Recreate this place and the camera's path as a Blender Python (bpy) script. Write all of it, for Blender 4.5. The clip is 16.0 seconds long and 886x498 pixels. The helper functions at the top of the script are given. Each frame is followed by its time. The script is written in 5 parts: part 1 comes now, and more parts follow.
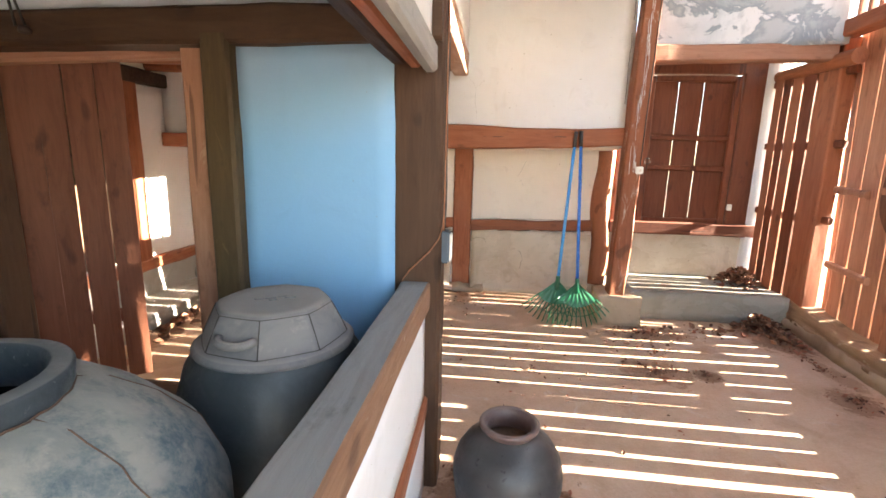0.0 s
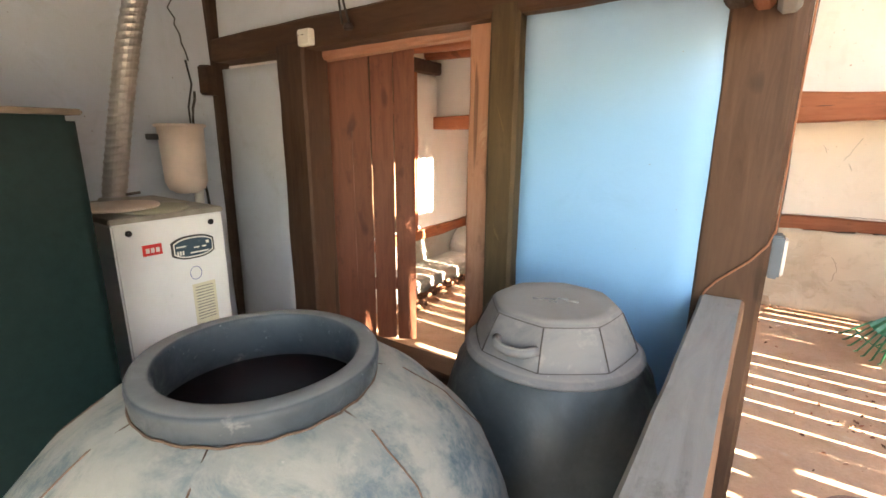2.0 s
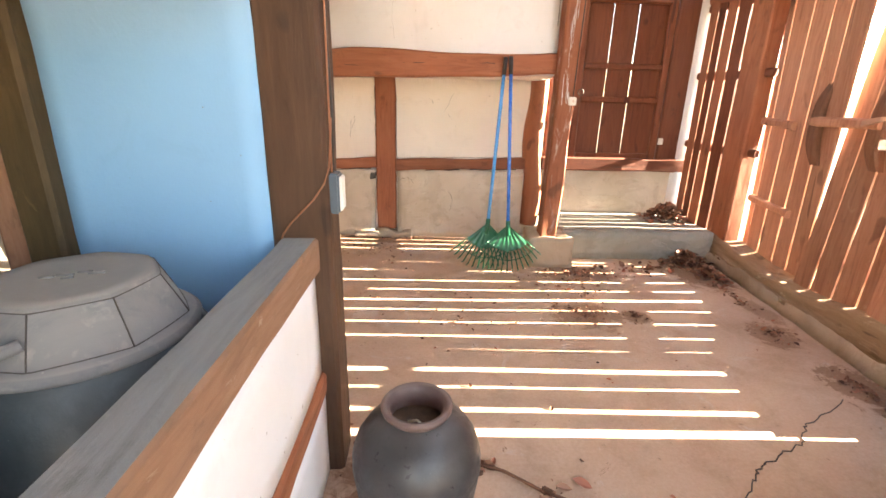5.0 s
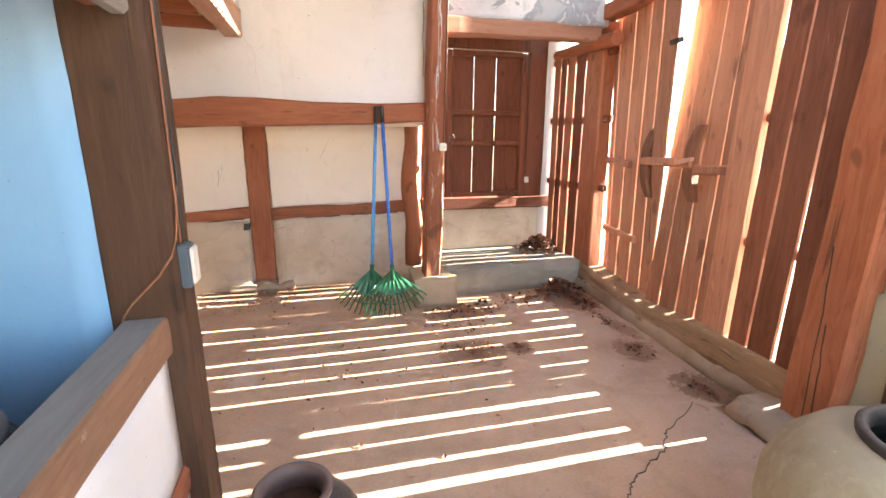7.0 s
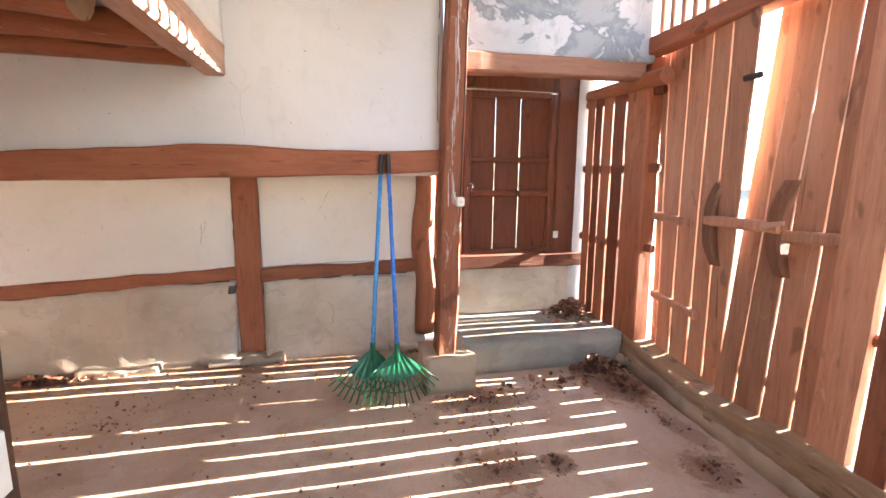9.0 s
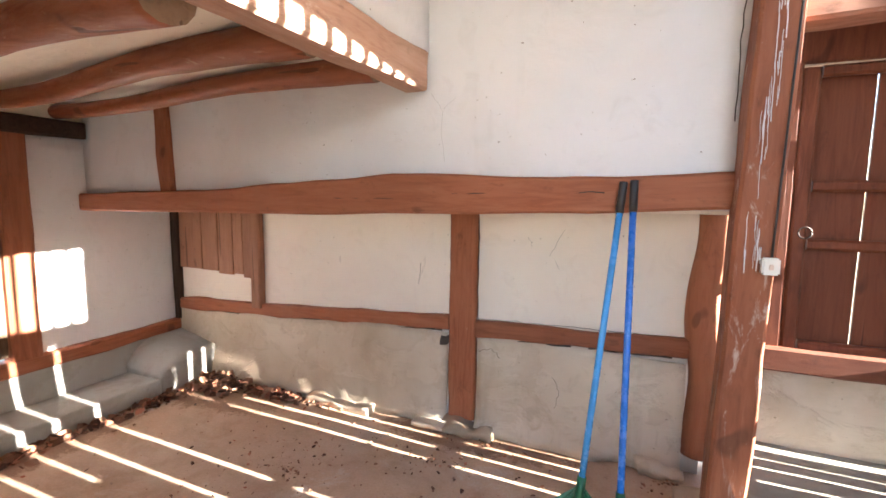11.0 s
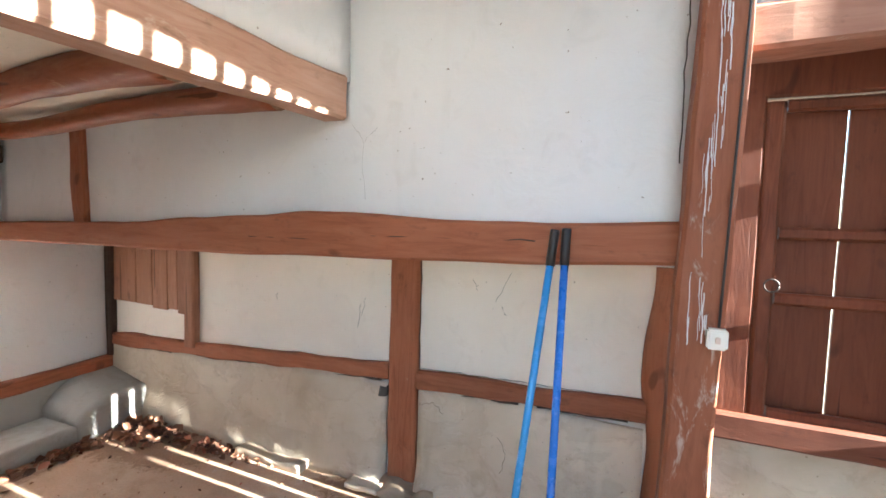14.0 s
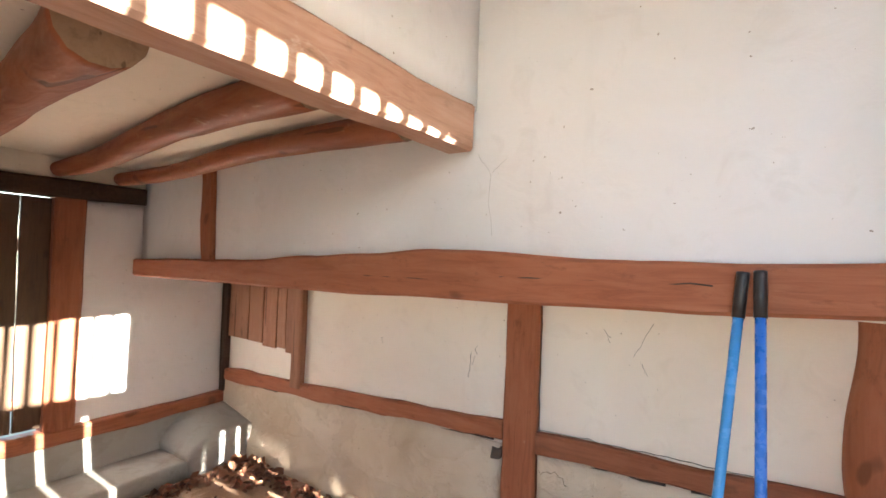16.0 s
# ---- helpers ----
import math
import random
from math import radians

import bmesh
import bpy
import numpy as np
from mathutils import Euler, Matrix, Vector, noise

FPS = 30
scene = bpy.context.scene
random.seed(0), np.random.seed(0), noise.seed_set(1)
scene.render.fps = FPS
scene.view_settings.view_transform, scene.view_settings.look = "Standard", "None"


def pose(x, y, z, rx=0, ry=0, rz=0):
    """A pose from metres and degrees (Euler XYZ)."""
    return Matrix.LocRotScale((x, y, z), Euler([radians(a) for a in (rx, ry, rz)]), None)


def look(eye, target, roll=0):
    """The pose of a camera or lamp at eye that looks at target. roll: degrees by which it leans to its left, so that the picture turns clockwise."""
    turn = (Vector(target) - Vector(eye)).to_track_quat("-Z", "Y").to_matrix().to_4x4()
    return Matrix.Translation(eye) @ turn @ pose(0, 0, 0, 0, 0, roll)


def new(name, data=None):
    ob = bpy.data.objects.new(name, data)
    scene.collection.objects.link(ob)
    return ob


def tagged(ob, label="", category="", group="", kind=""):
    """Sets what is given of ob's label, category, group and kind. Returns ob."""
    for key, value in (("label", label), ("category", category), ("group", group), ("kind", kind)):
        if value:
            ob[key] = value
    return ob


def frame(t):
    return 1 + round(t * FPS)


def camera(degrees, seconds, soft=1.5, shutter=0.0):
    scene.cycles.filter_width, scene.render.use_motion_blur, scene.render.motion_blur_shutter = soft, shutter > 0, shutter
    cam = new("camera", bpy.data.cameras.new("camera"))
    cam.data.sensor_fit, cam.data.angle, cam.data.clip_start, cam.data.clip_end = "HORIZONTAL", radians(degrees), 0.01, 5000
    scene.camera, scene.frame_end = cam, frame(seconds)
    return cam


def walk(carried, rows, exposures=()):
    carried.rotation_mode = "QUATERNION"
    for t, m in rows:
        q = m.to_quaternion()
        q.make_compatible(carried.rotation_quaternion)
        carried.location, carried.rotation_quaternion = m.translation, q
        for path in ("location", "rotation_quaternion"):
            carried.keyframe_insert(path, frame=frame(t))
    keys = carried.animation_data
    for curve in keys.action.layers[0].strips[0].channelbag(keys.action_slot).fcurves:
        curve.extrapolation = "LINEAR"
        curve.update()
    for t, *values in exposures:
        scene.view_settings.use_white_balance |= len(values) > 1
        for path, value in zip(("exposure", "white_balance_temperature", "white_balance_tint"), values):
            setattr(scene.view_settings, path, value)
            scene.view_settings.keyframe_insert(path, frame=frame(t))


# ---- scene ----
SKY, SUN = 0.065, 5.0
cam = camera(87.8, 16.0, soft=1.6)
EXPO = [(0.0, 4.7, 7000, 10), (1.0, 5.02, 7350, 11), (2.5, 5.4, 8000, 12), (3.0, 5.47, 8300, 13), (3.5, 5.26, 8200, 12), (5.0, 4.97, 7750, 14), (8.2, 4.70, 6700, 13), (10.5, 4.60, 6200, 11), (12.5, 4.65, 6300, 8), (14.0, 4.50, 5650, 2), (14.5, 4.50, 5550, 4), (15.2, 4.55, 5750, 6), (16.0, 4.60, 6350, 8)]
PATH = [
    (0, (-0.008, -0.026, 1.378), (-0.208, 1.926, 0.989), 1.3),
    (0.5, (-0.072, 0.083, 1.358), (-0.479, 1.974, 0.851), 0.7),
    (1, (-0.136, 0.1, 1.349), (-0.8, 1.907, 0.805), 0.5),
    (1.5, (-0.19, 0.116, 1.35), (-1.096, 1.82, 0.824), 0.5),
    (2, (-0.237, 0.136, 1.37), (-1.339, 1.734, 0.89), 0.3),
    (2.5, (-0.251, 0.142, 1.385), (-1.419, 1.711, 0.967), 0.8),
    (3, (-0.196, 0.183, 1.378), (-1.242, 1.83, 0.94), 0.9),
    (3.5, (-0.15, 0.221, 1.347), (-0.947, 1.983, 0.837), 0.7),
    (4, (-0.053, 0.268, 1.308), (-0.602, 2.114, 0.769), 0.9),
    (4.5, (0.067, 0.325, 1.294), (-0.131, 2.22, 0.685), 1.3),
    (5, (0.113, 0.312, 1.33), (0.175, 2.209, 0.699), 1.3),
    (7.3, (0.188, 0.334, 1.426), (0.766, 2.193, 0.964), 0.5),
    (7.5, (0.167, 0.361, 1.479), (0.786, 2.207, 1.022), 0.7),
    (8, (0.192, 0.483, 1.507), (0.853, 2.325, 1.096), 0.6),
    (8.2, (0.223, 0.582, 1.483), (0.879, 2.43, 1.09), 0.6),
    (10.3, (0.641, 1.637, 1.497), (0.322, 3.599, 1.276), 0.7),
    (10.5, (0.697, 1.764, 1.501), (0.235, 3.696, 1.278), 0.9),
    (11, (0.744, 1.975, 1.539), (-0.036, 3.804, 1.322), 0.6),
    (11.5, (0.693, 2.132, 1.566), (-0.321, 3.843, 1.353), 1.0),
    (12, (0.737, 2.226, 1.545), (-0.45, 3.816, 1.301), 1.3),
    (12.5, (0.757, 2.257, 1.497), (-0.509, 3.772, 1.179), 1.3),
    (13, (0.82, 2.315, 1.467), (-0.385, 3.874, 1.122), 1.2),
    (13.5, (0.882, 2.364, 1.55), (-0.135, 4.067, 1.296), 1.4),
    (14, (0.942, 2.368, 1.644), (0.172, 4.209, 1.514), 1.5),
    (14.5, (1.036, 2.353, 1.67), (0.511, 4.283, 1.662), 1.4),
    (15, (1.033, 2.371, 1.661), (0.487, 4.295, 1.704), 1.3),
    (15.5, (0.957, 2.411, 1.639), (0.156, 4.243, 1.7), 1.5),
    (16, (0.679, 2.481, 1.617), (-0.419, 4.152, 1.668), 2.1),
]
walk(cam, [(t, look(eye, target, roll)) for t, eye, target, roll in PATH], exposures=EXPO)

# ---- light ----
SUN_TO = Vector((1.0, -0.03, 0.329)).normalized()
world = bpy.data.worlds.new("sky")
scene.world = world
world.use_nodes = True
wn = world.node_tree
sky = wn.nodes.new("ShaderNodeTexSky")
sky.sky_type = "NISHITA"
sky.sun_disc = False
sky.sun_elevation = math.asin(SUN_TO.z)
sky.sun_rotation = math.atan2(SUN_TO.x, SUN_TO.y)
wn.links.new(sky.outputs["Color"], wn.nodes["Background"].inputs["Color"])
wn.nodes["Background"].inputs["Strength"].default_value = SKY
sun = new("sun", bpy.data.lights.new("sun", "SUN"))
sun.data.energy, sun.data.angle, sun.data.color = SUN, radians(0.42), (1.0, 0.92, 0.8)
sun.matrix_world = look(SUN_TO * 20, (0, 0, 0))


# ---- materials ----
def ramp(nt, fac, stops):
    r = nt.nodes.new("ShaderNodeValToRGB")
    els = r.color_ramp.elements
    while len(els) < len(stops):
        els.new(0.5)
    for e, (p, c) in zip(els, stops):
        e.position = p
        e.color = (*c, 1) if len(c) == 3 else c
    nt.links.new(fac, r.inputs["Fac"])
    return r.outputs["Color"]


def tex(nt, scale, stretch=(1, 1, 1), detail=6.0, rough=0.6, distort=0.0, shift=0.0):
    """Noise in world metres (objects are built in world coordinates)."""
    co = nt.nodes.new("ShaderNodeTexCoord")
    mp = nt.nodes.new("ShaderNodeMapping")
    mp.inputs["Scale"].default_value = stretch
    mp.inputs["Location"].default_value = (shift, shift * 1.7, shift * 0.6)
    nt.links.new(co.outputs["Object"], mp.inputs["Vector"])
    n = nt.nodes.new("ShaderNodeTexNoise")
    n.inputs["Scale"].default_value = scale
    n.inputs["Detail"].default_value = detail
    n.inputs["Roughness"].default_value = rough
    n.inputs["Distortion"].default_value = distort
    nt.links.new(mp.outputs["Vector"], n.inputs["Vector"])
    return n.outputs["Fac"]


def mixc(nt, fac, a, b, mode="MIX"):
    m = nt.nodes.new("ShaderNodeMix")
    m.data_type, m.blend_type = "RGBA", mode
    for sock, v in ((m.inputs[0], fac), (m.inputs[6], a), (m.inputs[7], b)):
        if isinstance(v, (int, float)):
            sock.default_value = v
        elif isinstance(v, tuple):
            sock.default_value = (*v, 1)
        else:
            nt.links.new(v, sock)
    return m.outputs[2]


def bump(nt, height, strength, dist=0.01, below=None):
    b = nt.nodes.new("ShaderNodeBump")
    b.inputs["Strength"].default_value = strength
    b.inputs["Distance"].default_value = dist
    nt.links.new(height, b.inputs["Height"])
    if below is not None:
        nt.links.new(below, b.inputs["Normal"])
    return b.outputs["Normal"]


def start(name, rough=0.7, metal=0.0, spec=0.5):
    m = bpy.data.materials.new(name)
    m.use_nodes = True
    nt = m.node_tree
    b = nt.nodes["Principled BSDF"]
    b.inputs["Roughness"].default_value = rough
    b.inputs["Metallic"].default_value = metal
    b.inputs["Specular IOR Level"].default_value = spec
    return m, nt, b


def vary(nt, col, amount):
    """Each piece a little lighter or darker than the next."""
    oi = nt.nodes.new("ShaderNodeObjectInfo")
    r = ramp(nt, oi.outputs["Random"], [(0, (1 - amount,) * 3), (1, (1 + amount * 0.6,) * 3)])
    return mixc(nt, 1.0, col, r, "MULTIPLY")


def wood(name, dark, mid, light, axis, rough=0.6, worn=(0.5, 0.36, 0.26), wear=0.66, spread=0.16):
    """Stained timber with grain along an axis, streaks, rubbed spots and fine cracks."""
    m, nt, b = start(name, rough, spec=0.35)
    st = {"x": (0.1, 1, 1), "y": (1, 0.1, 1), "z": (1, 1, 0.1)}[axis]
    g = tex(nt, 26, st, 9, 0.68, 1.1)
    broad = tex(nt, 3.2, tuple(0.25 if v < 1 else 1 for v in st), 4, 0.55, 0.3, 3.1)
    col = ramp(nt, g, [(0.2, dark), (0.48, mid), (0.85, light)])
    col = mixc(nt, ramp(nt, broad, [(0.35, (0, 0, 0)), (0.7, (0.55,) * 3)]), col, light)
    spots = tex(nt, 9, tuple(0.3 if v < 1 else 1 for v in st), 9, 0.75, 1.2, 7.7)
    col = mixc(nt, ramp(nt, spots, [(wear, (0, 0, 0)), (wear + 0.08, (0.7,) * 3)]), col, worn)
    dirt = tex(nt, 14, tuple(0.5 if v < 1 else 1 for v in st), 8, 0.7, 0, 5.0)
    col = mixc(nt, ramp(nt, dirt, [(0.28, (0.5,) * 3), (0.42, (0, 0, 0))]), col, tuple(c * 0.45 for c in dark))
    knot = tex(nt, 9.0, tuple(0.5 if v < 1 else 1 for v in st), 1, 0.3, 0.1, 12.3)
    col = mixc(nt, ramp(nt, knot, [(0.7, (0, 0, 0)), (0.745, (0.5,) * 3)]), col, tuple(c * 0.4 for c in dark))
    check = tex(nt, 21, tuple(0.035 if v < 1 else 1 for v in st), 2, 0.5, 0.25, 23.0)
    split = ramp(nt, check, [(0.7, (0, 0, 0)), (0.72, (0.6,) * 3)])
    col = mixc(nt, split, col, tuple(c * 0.35 for c in dark))
    pale = tex(nt, 2.1, tuple(0.2 if v < 1 else 1 for v in st), 7, 0.7, 0.5, 17.0)
    col = mixc(nt, ramp(nt, pale, [(0.55, (0, 0, 0)), (0.75, (0.45,) * 3)]), col, tuple(min(1, c * 1.25) for c in light))
    nt.links.new(vary(nt, col, spread), b.inputs["Base Color"])
    nt.links.new(ramp(nt, g, [(0.2, (rough + 0.2,) * 3), (0.8, (rough - 0.12,) * 3)]), b.inputs["Roughness"])
    cut = bump(nt, ramp(nt, check, [(0.69, (1, 1, 1)), (0.72, (0, 0, 0))]), 0.5, 0.003)
    nt.links.new(bump(nt, g, 0.5, 0.004, bump(nt, spots, 0.25, 0.01, cut)), b.inputs["Normal"])
    return m


def plaster(name, base, stain, rough=0.9, low=0.0, relief=0.35, flake=0.0):
    """Hand-trowelled wall finish with faint stains, scuffs and specks."""
    m, nt, b = start(name, rough, spec=0.2)
    big = tex(nt, 1.3, (1, 1, 1), 5, 0.55, 0.4)
    mid = tex(nt, 7, (1, 1, 1.0), 6, 0.6, 0.8, 2.2)
    fine = tex(nt, 90, (1, 1, 1), 4, 0.6, 0, 4.0)
    drip = tex(nt, 6, (1, 1, 0.12), 6, 0.6, 0.2, 9.0)
    col = mixc(nt, ramp(nt, big, [(0.4, (0, 0, 0)), (0.72, (0.6 + low,) * 3)]), base, stain)
    col = mixc(nt, ramp(nt, mid, [(0.56, (0, 0, 0)), (0.75, (0.35 + low,) * 3)]), col, tuple(c * 0.9 for c in stain))
    col = mixc(nt, ramp(nt, drip, [(0.6, (0, 0, 0)), (0.8, (0.25 + low,) * 3)]), col, tuple(c * 0.82 for c in stain))
    if flake:
        chip = tex(nt, 2.6, (1, 1, 1.4), 9, 0.6, 0.5, 19.0)
        col = mixc(nt, ramp(nt, chip, [(0.5, (0, 0, 0)), (0.525, (flake,) * 3), (0.6, (flake * 0.6,) * 3)]), col, tuple(c * 0.85 for c in stain))
        mid = ramp(nt, chip, [(0.47, (0.3,) * 3), (0.53, (0.7,) * 3)])
    speck = tex(nt, 55, (1, 1, 1), 2, 0.4, 0, 11.0)
    col = mixc(nt, ramp(nt, speck, [(0.75, (0, 0, 0)), (0.775, (0.7,) * 3)]), col, (0.2, 0.16, 0.12))
    nt.links.new(col, b.inputs["Base Color"])
    nt.links.new(bump(nt, fine, 0.25, 0.002, bump(nt, mid, relief, 0.012, bump(nt, big, relief, 0.04))), b.inputs["Normal"])
    return m


def glaze(name, base, second, rough, dust, dust_at=0.55, spec=0.5, settle=0.6):
    """Fired clay with a dull glaze, blotches, dust lying on level faces and small chips."""
    m, nt, b = start(name, rough, spec=spec)
    a = tex(nt, 3.2, (1, 1, 1), 8, 0.68, 0.7)
    c = tex(nt, 26, (1, 1, 1), 8, 0.7, 0.3, 5.5)
    blot = tex(nt, 12, (1, 1, 1), 9, 0.72, 0.4, 8.0)
    col = ramp(nt, a, [(0.42, base), (0.62, tuple((p + q) / 2 for p, q in zip(base, second)))])
    mask = nt.nodes.new("ShaderNodeMath")
    mask.operation = "MULTIPLY"
    nt.links.new(ramp(nt, a, [(0.44, (0, 0, 0)), (0.56, (1, 1, 1))]), mask.inputs[0])
    nt.links.new(ramp(nt, blot, [(0.46, (0, 0, 0)), (0.6, (1, 1, 1))]), mask.inputs[1])
    col = mixc(nt, mask.outputs[0], col, second)
    col = mixc(nt, ramp(nt, c, [(dust_at, (0, 0, 0)), (dust_at + 0.2, (0.7,) * 3)]), col, dust)
    geo = nt.nodes.new("ShaderNodeNewGeometry")
    sep = nt.nodes.new("ShaderNodeSeparateXYZ")
    nt.links.new(geo.outputs["Normal"], sep.inputs[0])
    col = mixc(nt, ramp(nt, sep.outputs["Z"], [(0.75, (0, 0, 0)), (0.97, (settle,) * 3)]), col, dust)
    speck = tex(nt, 75, (1, 1, 1), 3, 0.5, 0, 1.0)
    col = mixc(nt, ramp(nt, speck, [(0.72, (0, 0, 0)), (0.76, (0.35,) * 3)]), col, tuple(min(1, x * 1.4) for x in dust))
    nt.links.new(col, b.inputs["Base Color"])
    nt.links.new(ramp(nt, c, [(0.35, (rough - 0.1,) * 3), (0.7, (min(1, rough + 0.25),) * 3)]), b.inputs["Roughness"])
    nt.links.new(bump(nt, c, 0.2, 0.004, bump(nt, blot, 0.2, 0.006)), b.inputs["Normal"])
    return m


def simple(name, col, rough=0.5, metal=0.0, noise_amount=0.15, scale=20, spec=0.5, relief=0.05):
    m, nt, b = start(name, rough, metal, spec)
    n = tex(nt, scale, (1, 1, 1), 6, 0.65)
    lo = tuple(c * (1 - noise_amount) for c in col)
    hi = tuple(min(1.0, c * (1 + noise_amount)) for c in col)
    nt.links.new(ramp(nt, n, [(0.3, lo), (0.7, hi)]), b.inputs["Base Color"])
    nt.links.new(ramp(nt, n, [(0.3, (max(0.02, rough - 0.08),) * 3), (0.7, (min(1, rough + 0.1),) * 3)]), b.inputs["Roughness"])
    nt.links.new(bump(nt, n, relief, 0.004), b.inputs["Normal"])
    return m


RED_D, RED_M, RED_L = (0.125, 0.036, 0.017), (0.26, 0.082, 0.038), (0.36, 0.14, 0.072)
pale_beam_y = wood("bleached_timber_y", (0.24, 0.125, 0.08), (0.4, 0.23, 0.16), (0.5, 0.34, 0.255), "y", 0.7, (0.55, 0.42, 0.34), 0.6)
pale_beam_x = wood("bleached_timber_x", (0.17, 0.075, 0.045), (0.3, 0.14, 0.09), (0.4, 0.22, 0.15), "x", 0.7, (0.55, 0.42, 0.34), 0.6)
brown_z = wood("umber_timber", (0.03, 0.014, 0.007), (0.06, 0.028, 0.015), (0.1, 0.05, 0.028), "z", 0.6, (0.35, 0.25, 0.18), 0.72)
wood_x, wood_y, wood_z = (wood("red_brown_timber_" + a, RED_D, RED_M, RED_L, a) for a in "xyz")
gate_wood = wood("sun_bleached_boards", (0.165, 0.07, 0.039), (0.365, 0.17, 0.103), (0.505, 0.275, 0.178), "z", 0.65, (0.54, 0.35, 0.23), 0.6, 0.32)
fence_wood = wood("red_brown_fence_boards", (0.085, 0.028, 0.014), (0.19, 0.066, 0.036), (0.28, 0.115, 0.066), "z", 0.65, (0.42, 0.26, 0.18), 0.66, 0.2)
bracket_wood = wood("dark_carved_bracket", (0.07, 0.028, 0.014), (0.15, 0.062, 0.034), (0.24, 0.12, 0.07), "z", 0.65, (0.4, 0.26, 0.17), 0.66)
cap_edge = wood("rubbed_brown_edge", (0.14, 0.07, 0.04), (0.25, 0.13, 0.075), (0.34, 0.2, 0.13), "y", 0.7, (0.5, 0.42, 0.34), 0.6)
threshold_wood = wood("worn_threshold_timber", (0.13, 0.075, 0.035), (0.25, 0.155, 0.085), (0.38, 0.26, 0.16), "y", 0.8, (0.5, 0.4, 0.29), 0.58)
weathered_boards = wood("weathered_olive_boards", (0.035, 0.02, 0.01), (0.08, 0.044, 0.024), (0.125, 0.072, 0.04), "z", 0.6, (0.3, 0.18, 0.1), 0.7, 0.14)
door_wood = wood("dark_red_boards", (0.06, 0.014, 0.006), (0.125, 0.031, 0.012), (0.175, 0.05, 0.022), "z", 0.55, (0.3, 0.16, 0.1), 0.72, 0.12)
dark_wood_x, dark_wood_y, dark_wood_z = (wood("smoke_dark_timber_" + a, (0.018, 0.008, 0.005), (0.042, 0.02, 0.011), (0.08, 0.04, 0.021), a, 0.6, (0.25, 0.17, 0.1), 0.68) for a in "xyz")
olive_wood = wood("mossy_dark_timber", (0.025, 0.014, 0.007), (0.055, 0.033, 0.015), (0.11, 0.074, 0.033), "z", 0.65, (0.25, 0.19, 0.09), 0.62)
pale_wood = wood("pale_niche_boards", (0.17, 0.075, 0.042), (0.29, 0.135, 0.08), (0.37, 0.18, 0.11), "z", 0.65, (0.5, 0.34, 0.24), 0.7)
log_wood = wood("peeled_log", (0.12, 0.032, 0.013), (0.26, 0.074, 0.03), (0.37, 0.13, 0.058), "x", 0.5, (0.6, 0.38, 0.25), 0.61)
end_wood = wood("sawn_end_grain", (0.2, 0.12, 0.07), (0.32, 0.21, 0.13), (0.42, 0.29, 0.19), "x", 0.8, (0.5, 0.4, 0.3), 0.6)
peeling_wood = wood("peeling_painted_timber", RED_D, RED_M, RED_L, "z", 0.6, (0.62, 0.52, 0.46), 0.57)
white_plaster = plaster("white_plaster", (0.735, 0.735, 0.745), (0.61, 0.595, 0.585))
# Patches of grazing sun on the wall are painted into this colour.
over_plaster = plaster("blue_grey_sun_patches", (0.62, 0.64, 0.67), (0.27, 0.32, 0.37), low=0.2, flake=0.95)
cream_plaster = plaster("cream_plaster", (0.82, 0.77, 0.7), (0.72, 0.65, 0.57))
ceiling_plaster = plaster("ceiling_plaster", (0.85, 0.8, 0.7), (0.76, 0.69, 0.58), relief=0.6)
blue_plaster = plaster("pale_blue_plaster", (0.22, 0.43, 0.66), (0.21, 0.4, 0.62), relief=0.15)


def grey_top_light(m, z0, z1, pale):
    """Greys the blue towards the top: the change of light there is put into the colour."""
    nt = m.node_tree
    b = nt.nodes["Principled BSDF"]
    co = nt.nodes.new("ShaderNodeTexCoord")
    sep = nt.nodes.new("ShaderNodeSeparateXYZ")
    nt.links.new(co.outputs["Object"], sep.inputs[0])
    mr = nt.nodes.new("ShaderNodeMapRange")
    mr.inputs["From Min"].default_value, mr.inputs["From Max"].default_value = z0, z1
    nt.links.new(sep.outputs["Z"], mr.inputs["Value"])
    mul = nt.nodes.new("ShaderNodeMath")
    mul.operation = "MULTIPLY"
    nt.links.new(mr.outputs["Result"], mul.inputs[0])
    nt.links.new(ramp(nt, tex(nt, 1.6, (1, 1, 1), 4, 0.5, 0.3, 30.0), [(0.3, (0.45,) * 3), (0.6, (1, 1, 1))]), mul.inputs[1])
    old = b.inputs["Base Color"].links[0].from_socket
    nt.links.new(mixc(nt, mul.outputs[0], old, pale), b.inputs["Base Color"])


# The panel's greyer light near the lintel, graded into its blue.
grey_top_light(blue_plaster, 1.4, 1.85, (0.36, 0.46, 0.58))
grey_plaster = plaster("grey_white_plaster", (0.5, 0.54, 0.6), (0.42, 0.44, 0.46), low=0.1)
plinth_mat = plaster("grey_cement_plinth", (0.64, 0.56, 0.46), (0.42, 0.33, 0.23), low=0.25, relief=0.9, flake=0.22)
platform_mat = plaster("stained_cement_platform", (0.36, 0.34, 0.3), (0.22, 0.21, 0.17), low=0.35, relief=0.5, flake=0.35)
green_plinth = plaster("mossy_cement_plinth", (0.36, 0.35, 0.27), (0.24, 0.235, 0.16), low=0.3, relief=0.6)
step_mat = plaster("grey_cement_step", (0.34, 0.335, 0.32), (0.27, 0.24, 0.2), low=0.2, relief=0.4, flake=0.25)
stone_mat = plaster("rough_base_stone", (0.44, 0.345, 0.255), (0.23, 0.165, 0.11), low=0.4, relief=1.0)
